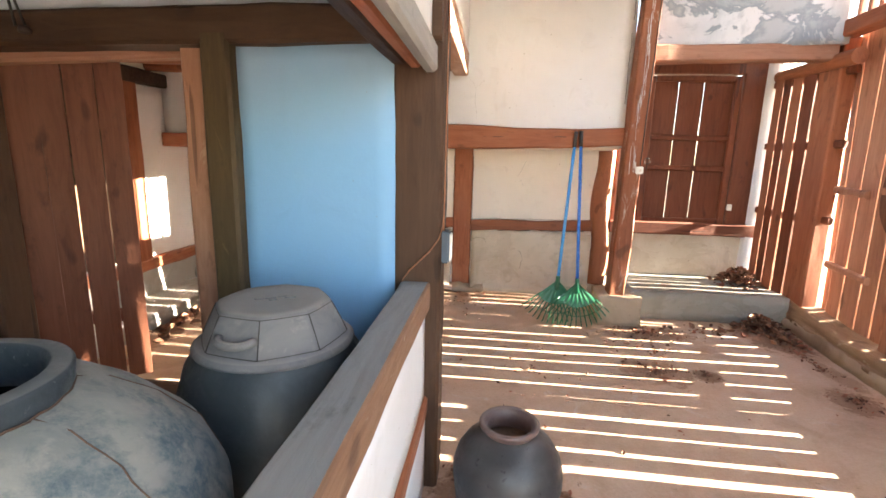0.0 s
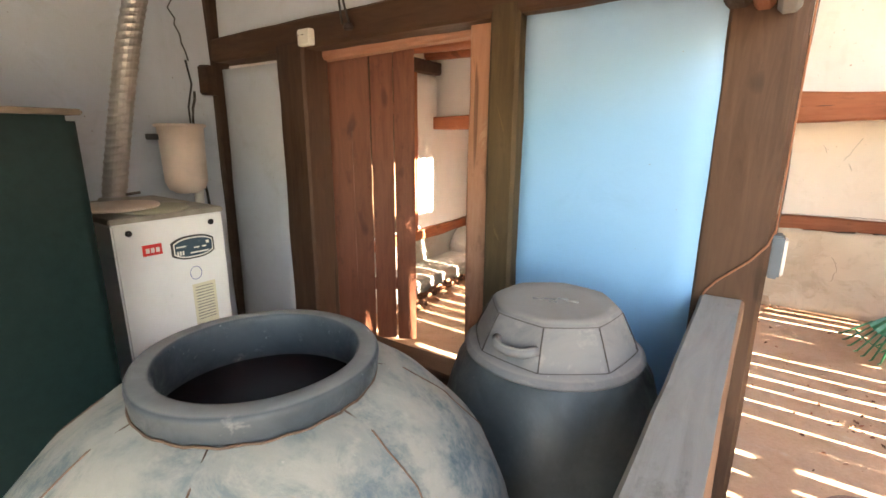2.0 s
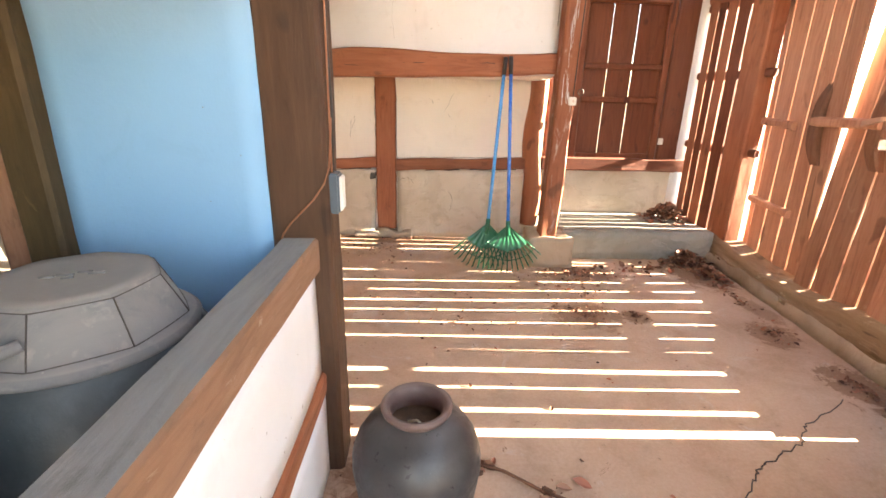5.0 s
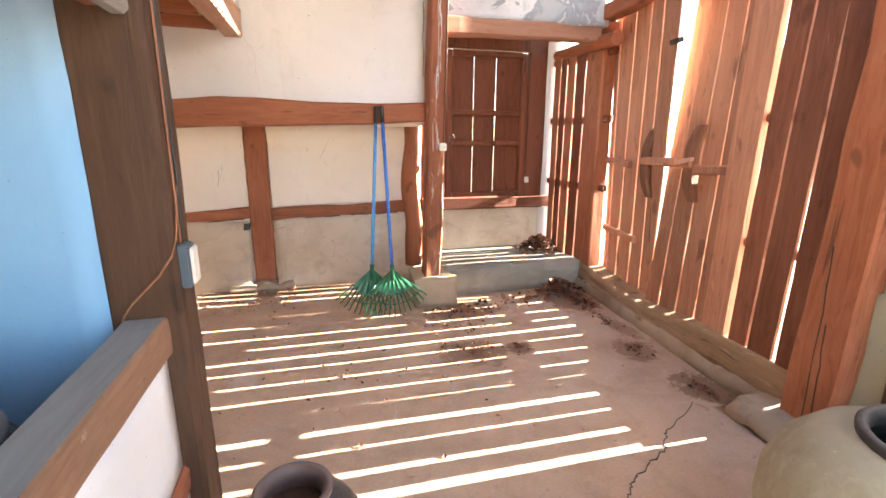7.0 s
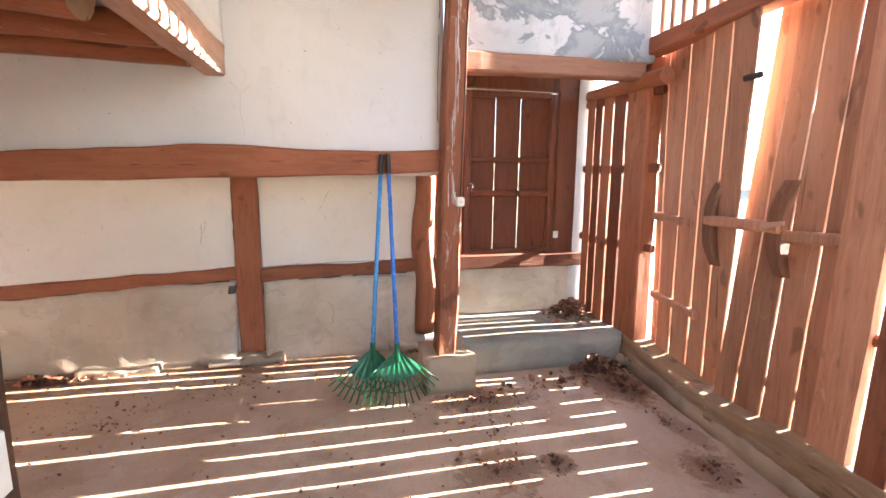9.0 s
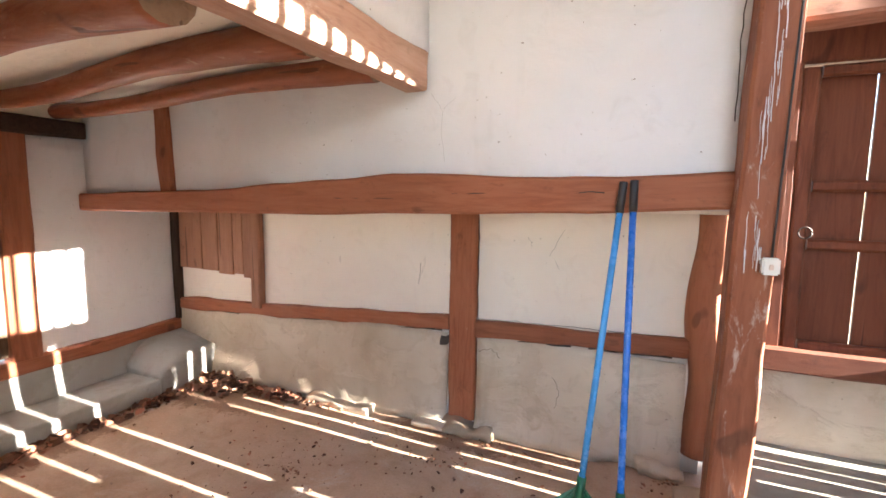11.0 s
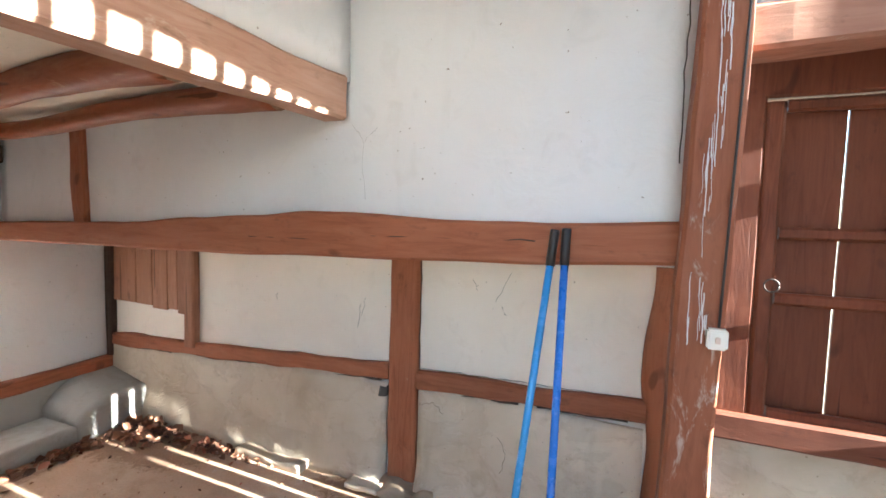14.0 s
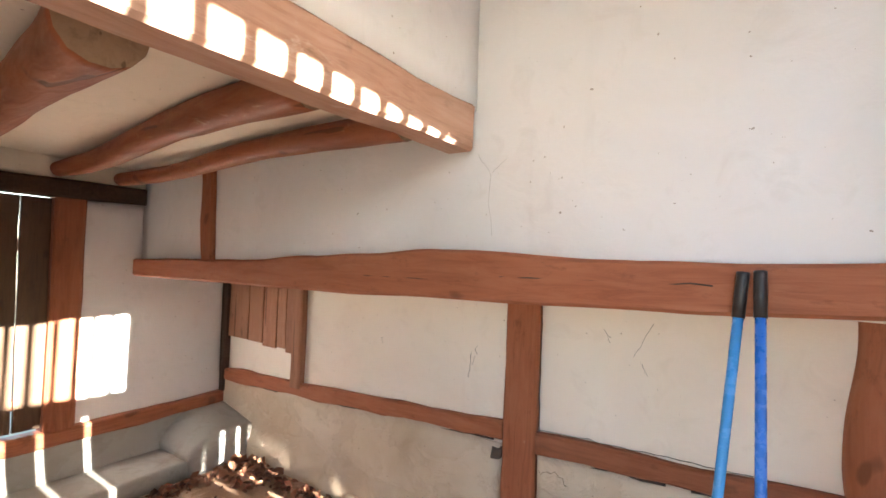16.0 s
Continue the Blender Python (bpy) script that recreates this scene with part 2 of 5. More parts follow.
tank_mat = simple("dark_green_enamel", (0.006, 0.0145, 0.0145), 0.36, 0.0, 0.2, 45, spec=0.14, relief=0.02)
boiler_mat = simple("white_enamel", (0.72, 0.74, 0.75), 0.35, 0, 0.03, 9)
black_plastic = simple("black_plastic", (0.015, 0.015, 0.017), 0.4)
foil = simple("dull_aluminium", (0.4, 0.37, 0.34), 0.42, 0.8, 0.2, 18, relief=0.12)
tank_top = simple("dusty_brown_top", (0.1, 0.075, 0.055), 0.9, 0, 0.4, 14)
dusty_metal = simple("dusty_steel", (0.3, 0.28, 0.24), 0.6, 0.4, 0.3, 12)
beige_plastic = simple("yellowed_plastic", (0.62, 0.5, 0.42), 0.45, 0, 0.1, 8)
white_plastic = simple("white_plastic", (0.72, 0.71, 0.66), 0.4, 0, 0.06)
blue_handle = simple("glossy_blue_tube", (0.03, 0.17, 0.62), 0.25, 0, 0.06)
light_blue_handle = simple("glossy_light_blue_tube", (0.06, 0.3, 0.68), 0.25, 0, 0.06)
green_plastic = simple("green_plastic", (0.004, 0.1, 0.045), 0.35, 0, 0.08)
box_blue = simple("grey_blue_box", (0.06, 0.09, 0.12), 0.45, 0, 0.1)
cable_mat = simple("copper_brown_wire", (0.3, 0.12, 0.06), 0.5)
black_wire = simple("black_cable", (0.02, 0.018, 0.018), 0.5)
iron = simple("rusty_iron", (0.05, 0.035, 0.03), 0.6, 0.5, 0.4)
water_dark = simple("dark_liquid", (0.012, 0.004, 0.004), 0.06, 0, 0.2, 3, relief=0.0)
red_sticker = simple("red_sticker", (0.62, 0.03, 0.03), 0.4)
paper = simple("yellowed_paper", (0.62, 0.6, 0.45), 0.7, 0, 0.06)
ink = simple("grey_print", (0.2, 0.2, 0.2), 0.7)
blue_ink = simple("blue_pen", (0.08, 0.14, 0.4), 0.6)
lcd = simple("display_window", (0.05, 0.08, 0.11), 0.2)
big_jar_mat = glaze("dusty_cement_grey_clay", (0.265, 0.262, 0.238), (0.07, 0.108, 0.128), 0.75, (0.34, 0.325, 0.285), 0.55, 0.2, 0.3)
big_rim_mat = glaze("blue_grey_wet_clay", (0.042, 0.054, 0.065), (0.026, 0.036, 0.046), 0.5, (0.27, 0.275, 0.265), 0.6, 0.35, 0.5)
lid_jar_mat = glaze("dark_slate_glaze", (0.034, 0.044, 0.05), (0.055, 0.068, 0.074), 0.45, (0.12, 0.13, 0.128), 0.64)
lid_mat = glaze("grey_clay_lid", (0.2, 0.19, 0.185), (0.14, 0.14, 0.148), 0.8, (0.31, 0.285, 0.26), 0.55, 0.2, 0.9)
seam_mat = simple("dark_joint", (0.06, 0.05, 0.045), 0.85)
small_jar_mat = glaze("brown_black_glaze", (0.024, 0.022, 0.023), (0.042, 0.04, 0.042), 0.36, (0.11, 0.1, 0.095), 0.62)
small_rim_mat = glaze("purple_brown_rim", (0.1, 0.06, 0.055), (0.13, 0.08, 0.07), 0.45, (0.2, 0.15, 0.13), 0.6)
tan_jar_mat = glaze("dusty_tan_clay", (0.34, 0.3, 0.21), (0.28, 0.24, 0.16), 0.7, (0.42, 0.38, 0.28), 0.5, 0.25)
soil_mat = simple("dry_soil", (0.1, 0.06, 0.035), 0.95, 0, 0.5, 30, relief=0.8)
roof_mat = simple("grey_roof_tile", (0.1, 0.1, 0.105), 0.7, 0, 0.3, 10)
earth_mat = simple("dry_earth", (0.25, 0.2, 0.13), 0.95, 0, 0.3, 2)
seam_rust = simple("rusty_joint", (0.1, 0.06, 0.04), 0.9, 0, 0.4, 40)
hill_mat = simple("hazy_hill", (0.2, 0.26, 0.24), 0.95, 0, 0.3, 0.05)


def leaf_material():
    m, nt, b = start("dry_leaf", 0.75, spec=0.3)
    g = nt.nodes.new("ShaderNodeNewGeometry")
    col = ramp(nt, g.outputs["Random Per Island"], [(0, (0.07, 0.033, 0.02)), (0.35, (0.18, 0.085, 0.05)), (0.75, (0.33, 0.18, 0.115)), (1, (0.36, 0.13, 0.08))])
    nt.links.new(col, b.inputs["Base Color"])
    return m


leaf_mat = leaf_material()


def floor_material():
    m, nt, b = start("worn_cement_floor", 0.85, spec=0.25)
    big = tex(nt, 0.9, (1, 1, 1), 6, 0.6, 0.6)
    mid = tex(nt, 4.5, (1, 1, 1), 8, 0.68, 0.5, 2.0)
    fine = tex(nt, 70, (1, 1, 1), 5, 0.65, 0, 4.0)
    col = ramp(nt, big, [(0.3, (0.46, 0.3, 0.205)), (0.52, (0.51, 0.36, 0.262)), (0.72, (0.52, 0.405, 0.325))])
    col = mixc(nt, ramp(nt, mid, [(0.3, (0.65,) * 3), (0.5, (0, 0, 0))]), col, (0.35, 0.215, 0.135))
    pale = tex(nt, 2.6, (1, 1, 1), 9, 0.72, 1.0, 14.0)
    col = mixc(nt, ramp(nt, pale, [(0.58, (0, 0, 0)), (0.66, (0.55,) * 3)]), col, (0.56, 0.5, 0.45))
    grime = tex(nt, 1.7, (1, 1, 1), 9, 0.75, 0.6, 40.0)
    col = mixc(nt, ramp(nt, grime, [(0.5, (0, 0, 0)), (0.7, (0.5,) * 3)]), col, (0.26, 0.18, 0.11))
    dots = tex(nt, 24, (1, 1, 1), 4, 0.5, 0, 6.0)
    col = mixc(nt, ramp(nt, dots, [(0.7, (0, 0, 0)), (0.76, (0.6,) * 3)]), col, (0.13, 0.075, 0.045))
    ragged = tex(nt, 11, (1, 1, 1), 9, 0.75, 0.8, 21.0)
    for x, y, rx, ry, much in ((1.3, 3.72, 0.5, 0.26, 0.75), (1.14, 2.98, 0.34, 0.26, 0.75), (1.46, 2.96, 0.13, 0.15, 0.9), (2.2, 2.74, 0.2, 0.24, 0.85), (2.26, 2.2, 0.22, 0.3, 0.95), (2.3, 3.75, 0.35, 0.5, 0.9), (2.35, 3.1, 0.12, 0.3, 0.6), (-2.2, 4.5, 0.8, 0.4, 0.7), (-0.2, 4.65, 0.9, 0.25, 0.8), (0.0, 1.6, 0.3, 0.45, 0.9), (-2.5, 3.2, 0.25, 1.4, 0.7)):
        co = nt.nodes.new("ShaderNodeTexCoord")
        mp = nt.nodes.new("ShaderNodeMapping")
        mp.vector_type = "TEXTURE"
        mp.inputs["Location"].default_value = (x, y, 0)
        mp.inputs["Scale"].default_value = (rx, ry, 1)
        nt.links.new(co.outputs["Object"], mp.inputs["Vector"])
        gr = nt.nodes.new("ShaderNodeTexGradient")
        gr.gradient_type = "SPHERICAL"
        nt.links.new(mp.outputs["Vector"], gr.inputs["Vector"])
        add = nt.nodes.new("ShaderNodeMath")
        add.operation = "MULTIPLY_ADD"
        nt.links.new(gr.outputs["Fac"], add.inputs[0])
        add.inputs[1].default_value = 0.6
        nt.links.new(ragged, add.inputs[2])
        col = mixc(nt, ramp(nt, add.outputs[0], [(0.66, (0, 0, 0)), (0.745, (much,) * 3)]), col, (0.2, 0.105, 0.058))
    col = mixc(nt, 0.25, col, ramp(nt, fine, [(0.3, (0.27, 0.175, 0.115)), (0.7, (0.54, 0.415, 0.32))]))
    nt.links.new(col, b.inputs["Base Color"])
    nt.links.new(bump(nt, fine, 0.35, 0.003, bump(nt, mid, 0.3, 0.012)), b.inputs["Normal"])
    return m


floor_mat = floor_material()


# ---- building helpers ----
def part(name, bm, material, parent=None, label=""):
    me = bpy.data.meshes.new(name)
    bm.to_mesh(me)
    bm.free()
    for m in material if isinstance(material, (list, tuple)) else [material]:
        me.materials.append(m)
    ob = new(name, me)
    if parent is not None:
        ob.parent = parent
    if label:
        ob["label"] = label
    return ob


def thing(name, at, label, category, group=""):
    e = new(name)
    e.location = at
    e.empty_display_size = 0.1
    bpy.context.view_layer.update()
    return tagged(e, label, category, group)


def under(ob, parent):
    """Hang a mesh built in world coordinates under a thing that stands elsewhere."""
    ob.parent = parent
    ob.matrix_parent_inverse = parent.matrix_world.inverted() if parent.type == "EMPTY" else Matrix()
    return ob


def sub(name, bm, material, parent, label=""):
    ob = part(name, bm, material, None, label)
    ob.parent = parent
    root = parent
    while root.parent is not None:
        root = root.parent
    if parent is root:
        ob.matrix_parent_inverse = Matrix.Translation(-root.location)
    return ob


def structure(ob, label, category):
    return tagged(ob, label, category, kind="structure")


def box(x0, x1, y0, y1, z0, z1, bevel=0.0, bm=None):
    bm = bm or bmesh.new()
    r = bmesh.ops.create_cube(bm, size=1.0, matrix=Matrix.LocRotScale(((x0 + x1) / 2, (y0 + y1) / 2, (z0 + z1) / 2), None, (abs(x1 - x0), abs(y1 - y0), abs(z1 - z0))))
    if bevel:
        edges = list({e for v in r["verts"] for e in v.link_edges})
        bmesh.ops.bevel(bm, geom=edges, offset=bevel, segments=2, affect="EDGES")
    return bm


def smooth(ob):
    for p in ob.data.polygons:
        p.use_smooth = True
    return ob


def hewn(p, q, w, h, up=(0, 0, 1), wob=0.006, seg=0.12, bevel=0.012, seed=0.0, arch=0.0):
    """A hand-hewn squared timber from p to q, w wide and h high, with chamfers and uneven faces."""
    p, q, up = Vector(p), Vector(q), Vector(up)
    d = (q - p)
    n = max(2, int(d.length / seg))
    ax = d.normalized()
    side = ax.cross(up).normalized()
    upv = side.cross(ax).normalized()
    c = bevel
    prof = [(-w / 2 + c, -h / 2), (0, -h / 2), (w / 2 - c, -h / 2), (w / 2, -h / 2 + c), (w / 2, 0), (w / 2, h / 2 - c), (w / 2 - c, h / 2), (0, h / 2), (-w / 2 + c, h / 2), (-w / 2, h / 2 - c), (-w / 2, 0), (-w / 2, -h / 2 + c)]
    bm = bmesh.new()
    rings = []
    for i in range(n + 1):
        f = i / n
        o = p + d * f + upv * arch * 4 * f * (1 - f)
        ring = []
        for a, b in prof:
            v = o + side * a + upv * b
            k = noise.noise(v * 3.1 + Vector((seed, seed * 2, 0))) * wob + noise.noise(v * 9 + Vector((0, seed, 5))) * wob * 0.4
            v = v + (side * a + upv * b).normalized() * k
            ring.append(bm.verts.new(v))
        rings.append(ring)
    m = len(prof)
    for r0, r1 in zip(rings, rings[1:]):
        for j in range(m):
            bm.faces.new((r0[j], r0[(j + 1) % m], r1[(j + 1) % m], r1[j]))
    bm.faces.new(rings[0][::-1])
    bm.faces.new(rings[-1])
    bmesh.ops.recalc_face_normals(bm, faces=bm.faces)
    return bm


def log(points, r0, r1, seed=0.0, sides=14, wob=0.1):
    """A peeled round log along a gently bent line, thicker at its far end, with knots."""
    pts = [Vector(p) for p in points]
    n = 26
    bm = bmesh.new()
    rings = []
    for i in range(n + 1):
        f = i / n * (len(pts) - 1)
        k = min(int(f), len(pts) - 2)
        u = f - k
        a, b2, c2, d2 = pts[max(k - 1, 0)], pts[k], pts[k + 1], pts[min(k + 2, len(pts) - 1)]
        o = 0.5 * ((2 * b2) + (c2 - a) * u + (2 * a - 5 * b2 + 4 * c2 - d2) * u * u + (3 * b2 - a - 3 * c2 + d2) * u ** 3)
        t = (pts[k + 1] - pts[k]).normalized()
        s = t.cross(Vector((0, 0, 1)))
        if s.length < 0.1:
            s = t.cross(Vector((0, 1, 0)))
        s.normalize()
        w = s.cross(t)
        r = r0 + (r1 - r0) * i / n
        ring = []
        for j in range(sides):
            an = 2 * math.pi * j / sides
            dirn = s * math.cos(an) + w * math.sin(an)
            ring.append(bm.verts.new(o + dirn * r * (1 + wob * noise.noise((o + dirn * r) * 4 + Vector((seed, 0, seed))) + wob * 0.5 * noise.noise(dirn * 1.5 + o * 1.3 + Vector((0, seed, 0))))))
        rings.append(ring)
    for p0, p1 in zip(rings, rings[1:]):
        for j in range(sides):
            bm.faces.new((p0[j], p0[(j + 1) % sides], p1[(j + 1) % sides], p1[j])).smooth = True
    bm.faces.new(rings[0][::-1])
    e = bm.faces.new(rings[-1])
    e.material_index = 1
    bmesh.ops.recalc_face_normals(bm, faces=bm.faces)
    return bm


def slab(x0, x1, y0, y1, z0, z1, step=0.08, wob=0.006, seed=0.0, shape=None, freq=2.5, bevel=0.0):
    """A plastered or cast block with uneven faces; shape(v) may bend it further."""
    bm = bmesh.new()
    nx, ny, nz = (max(1, int(round(abs(b - a) / step))) for a, b in ((x0, x1), (y0, y1), (z0, z1)))
    grid = {}

    def vert(i, j, k):
        if (i, j, k) not in grid:
            v = Vector((x0 + (x1 - x0) * i / nx, y0 + (y1 - y0) * j / ny, z0 + (z1 - z0) * k / nz))
            s = Vector((seed, seed * 0.7, 0))
            o = Vector((noise.noise(v * freq + s), noise.noise(v * freq + s + Vector((9, 0, 0))), noise.noise(v * freq + s + Vector((0, 9, 0)))))
            v2 = v + o * wob
            if shape:
                v2 = shape(v2)
            grid[(i, j, k)] = bm.verts.new(v2)
        return grid[(i, j, k)]

    for i in range(nx):
        for j in range(ny):
            bm.faces.new((vert(i, j, 0), vert(i, j + 1, 0), vert(i + 1, j + 1, 0), vert(i + 1, j, 0)))
            bm.faces.new((vert(i, j, nz), vert(i + 1, j, nz), vert(i + 1, j + 1, nz), vert(i, j + 1, nz)))
    for i in range(nx):
        for k in range(nz):
            bm.faces.new((vert(i, 0, k), vert(i + 1, 0, k), vert(i + 1, 0, k + 1), vert(i, 0, k + 1)))
            bm.faces.new((vert(i, ny, k), vert(i, ny, k + 1), vert(i + 1, ny, k + 1), vert(i + 1, ny, k)))
    for j in range(ny):
        for k in range(nz):
            bm.faces.new((vert(0, j, k), vert(0, j, k + 1), vert(0, j + 1, k + 1), vert(0, j + 1, k)))
            bm.faces.new((vert(nx, j, k), vert(nx, j + 1, k), vert(nx, j + 1, k + 1), vert(nx, j, k + 1)))
    for f in bm.faces:
        f.smooth = True
    bmesh.ops.recalc_face_normals(bm, faces=bm.faces)
    return bm


def lathe(profile, at=(0, 0, 0), sides=48, uneven=0.0, seed=0.0, closed=False, bottom=True):
    """A turned body from (radius, height) pairs."""
    bm = bmesh.new()
    rings = []
    for r, z in profile:
        ring = []
        for j in range(sides):
            a = 2 * math.pi * j / sides
            k = 1 + uneven * noise.noise(Vector((math.cos(a) * 1.2 + seed, math.sin(a) * 1.2, z * 2.2)))
            ring.append(bm.verts.new((at[0] + r * k * math.cos(a), at[1] + r * k * math.sin(a), at[2] + z)))
        rings.append(ring)
    for a, b in zip(rings, rings[1:]):
        for j in range(sides):
            bm.faces.new((a[j], a[(j + 1) % sides], b[(j + 1) % sides], b[j])).smooth = True
    if bottom:
        bm.faces.new(rings[0][::-1])
    if closed:
        bm.faces.new(rings[-1])
    return bm


def tube(points, r, sides=8, bm=None):
    """A wire or pipe through points."""
    bm = bm or bmesh.new()
    pts = [Vector(p) for p in points]
    rings = []
    for i, o in enumerate(pts):
        t = (pts[min(i + 1, len(pts) - 1)] - pts[max(i - 1, 0)]).normalized()
        s = t.cross(Vector((0.13, 0.21, 1)))
        s.normalize()
        w = s.cross(t)
        rings.append([bm.verts.new(o + (s * math.cos(2 * math.pi * j / sides) + w * math.sin(2 * math.pi * j / sides)) * r) for j in range(sides)])
    for a, b in zip(rings, rings[1:]):
        for j in range(sides):
            bm.faces.new((a[j], a[(j + 1) % sides], b[(j + 1) % sides], b[j])).smooth = True
    bm.faces.new(rings[0][::-1])
    bm.faces.new(rings[-1])
    bmesh.ops.recalc_face_normals(bm, faces=bm.faces)
    return bm


def board(corners, normal, thick, seed=0.0, wob=0.003, n=14):
    """A sawn board: corners (bottom a, bottom b, top b, top a) on its front face, bowed and rough along the edges."""
    a, b, c, d = (Vector(v) for v in corners)
    nrm = Vector(normal).normalized()
    bm = bmesh.new()
    rings = []
    for i in range(n + 1):
        f = i / n
        l, r = a.lerp(d, f), b.lerp(c, f)
        w = (r - l).normalized()
        l = l + w * noise.noise(l * 5 + Vector((seed, 1, 0))) * wob
        r = r + w * noise.noise(r * 5 + Vector((seed, 7, 0))) * wob
        k = nrm * noise.noise(l * 1.7 + Vector((seed, 0, 3))) * wob * 1.5
        rings.append([bm.verts.new(v) for v in (l + k, r + k, r + k - nrm * thick, l + k - nrm * thick)])
    for p, q in zip(rings, rings[1:]):
        for j in range(4):
            bm.faces.new((p[j], p[(j + 1) % 4], q[(j + 1) % 4], q[j]))
    bm.faces.new(rings[0][::-1])
    bm.faces.new(rings[-1])
    bmesh.ops.recalc_face_normals(bm, faces=bm.faces)
    return bm


def leaf_heap(name, spots, label, size=0.035, seed=1):
    """Curled dry leaves strewn over discs (x, y, z, radius, how many, heap height)."""
    rnd = random.Random(seed)
    verts, faces = [], []
    for x, y, z, rad, count, high in spots:
        for _ in range(count):
            a, f = rnd.uniform(0, 2 * math.pi), min(1.6, abs(rnd.gauss(0, 0.62)))
            px, py = x + math.cos(a) * f * (rad if isinstance(rad, (int, float)) else rad[0]), y + math.sin(a) * f * (rad if isinstance(rad, (int, float)) else rad[1])
            pz = z + 0.004 + rnd.random() * high * max(0.0, 1 - f * f)
            s = size * rnd.choice((0.3, 0.45, 0.6, 0.8, 1.0, 1.3, 1.7)) * rnd.uniform(0.8, 1.2)
            m = Matrix.Translation((px, py, pz)) @ Euler((rnd.gauss(0, 0.45), rnd.gauss(0, 0.45), rnd.uniform(0, 6.28))).to_matrix().to_4x4()
            curl = rnd.uniform(0.1, 0.5) * s
            base = len(verts)
            for u, v, k in ((-1, 0, 0.0), (-0.35, 0.5, curl), (0.4, 0.42, curl), (1, 0, 0.3 * curl), (0.4, -0.42, curl * 0.8), (-0.35, -0.5, curl * 0.9), (0, 0, -0.2 * curl)):
                q = m @ Vector((u * s * 0.7, v * s * 0.8, k))
                q.z = max(q.z, z + 0.002)
                verts.append(tuple(q))
            for i in range(6):
                faces.append((base + i, base + (i + 1) % 6, base + 6))
    me = bpy.data.meshes.new(name)
    me.from_pydata(verts, [], faces)
    me.materials.append(leaf_mat)
    return tagged(new(name, me), label, "dry leaves", kind="stuff")


def text_bars(name, parent, x, rows, material):
    bm = bmesh.new()
    for y0, y1, z0, z1 in rows:
        box(x, x + 0.0012, y0, y1, z0, z1, 0, bm)
    return sub(name, bm, material, parent)


# ---- ground, floors ----
ground = structure(part("ground", slab(-60, 60, -60, 60, -0.25, -0.06, 6, 0.0), earth_mat), "dry bare earth outside the house", "ground")
floor_ob = part("floor", slab(-3.2, 2.75, -2.6, 5.0, -0.2, 0.0, 0.12, 0.004, 3.0, freq=1.3), floor_mat)
structure(floor_ob, "worn tan cement yard floor with stains and dirt", "floor")
room_floor = structure(part("floor_store_room", slab(-2.87, -0.36, -1.5, 1.66, 0.004, 0.03, 0.2, 0.002), plinth_mat), "grey cement floor of the jar store room", "floor")

# ---- north side: overhanging upper wall, beam, recessed lower wall ----
structure(part("wall_north_upper", slab(-3.07, 1.1, 4.115, 4.3, 1.5, 3.9, 0.1, 0.008, 1.0), white_plaster), "white plastered upper wall overhanging the recess", "wall")


def along(x, stations):
    """Height of a hewn edge between stations (x, z), eased from one to the next."""
    for (x0, z0), (x1, z1) in zip(stations, stations[1:]):
        if x <= x1:
            f = max(0.0, (x - x0) / (x1 - x0))
            return z0 + (z1 - z0) * f * f * (3 - 2 * f)
    return stations[-1][1]


def north_beam():
    bm = bmesh.new()
    n = 60
    rings = []
    for i in range(n + 1):
        x = -3.07 + 4.16 * i / n
        top = along(x, ((-3.1, 1.55), (-2.3, 1.57), (-1.7, 1.582), (-1.2, 1.618), (-0.8, 1.638), (-0.4, 1.666), (-0.1, 1.661), (0.1, 1.646), (0.35, 1.641), (0.7, 1.641), (1.1, 1.656))) + 0.004 * noise.noise(Vector((x * 7, 0, 0)))
        bot = along(x, ((-3.1, 1.425), (-1.2, 1.44), (-0.1, 1.465), (0.5, 1.482), (1.1, 1.508))) + 0.004 * noise.noise(Vector((x * 3, 3, 0)))
        y = 4.06 + 0.006 * noise.noise(Vector((x * 2, 0, 4)))
        c = 0.012
        ring = [(x, y + c, bot), (x, y, bot + c), (x, y + 0.003 * noise.noise(Vector((x * 6, 1, 1))), (top + bot) / 2), (x, y, top - c), (x, y + c, top), (x, 4.3, top), (x, 4.3, bot)]
        rings.append([bm.verts.new(v) for v in ring])
    for a, b in zip(rings, rings[1:]):
        for j in range(7):
            bm.faces.new((a[j], a[(j + 1) % 7], b[(j + 1) % 7], b[j]))
    bm.faces.new(rings[0][::-1])
    bm.faces.new(rings[-1])
    bmesh.ops.recalc_face_normals(bm, faces=bm.faces)
    return bm


structure(part("beam_north", north_beam(), wood_x), "long wavy red-brown hewn beam under the upper wall", "beam")
structure(part("ceiling_recess", slab(-3.07, 1.1, 4.3, 4.95, 1.48, 1.56, 0.15, 0.004), cream_plaster), "plastered soffit of the recess", "ceiling")
structure(part("wall_north_lower", slab(-3.07, 1.12, 4.81, 4.98, 0.0, 1.52, 0.1, 0.006, 2.0), cream_plaster), "cream plastered recessed lower wall", "wall")


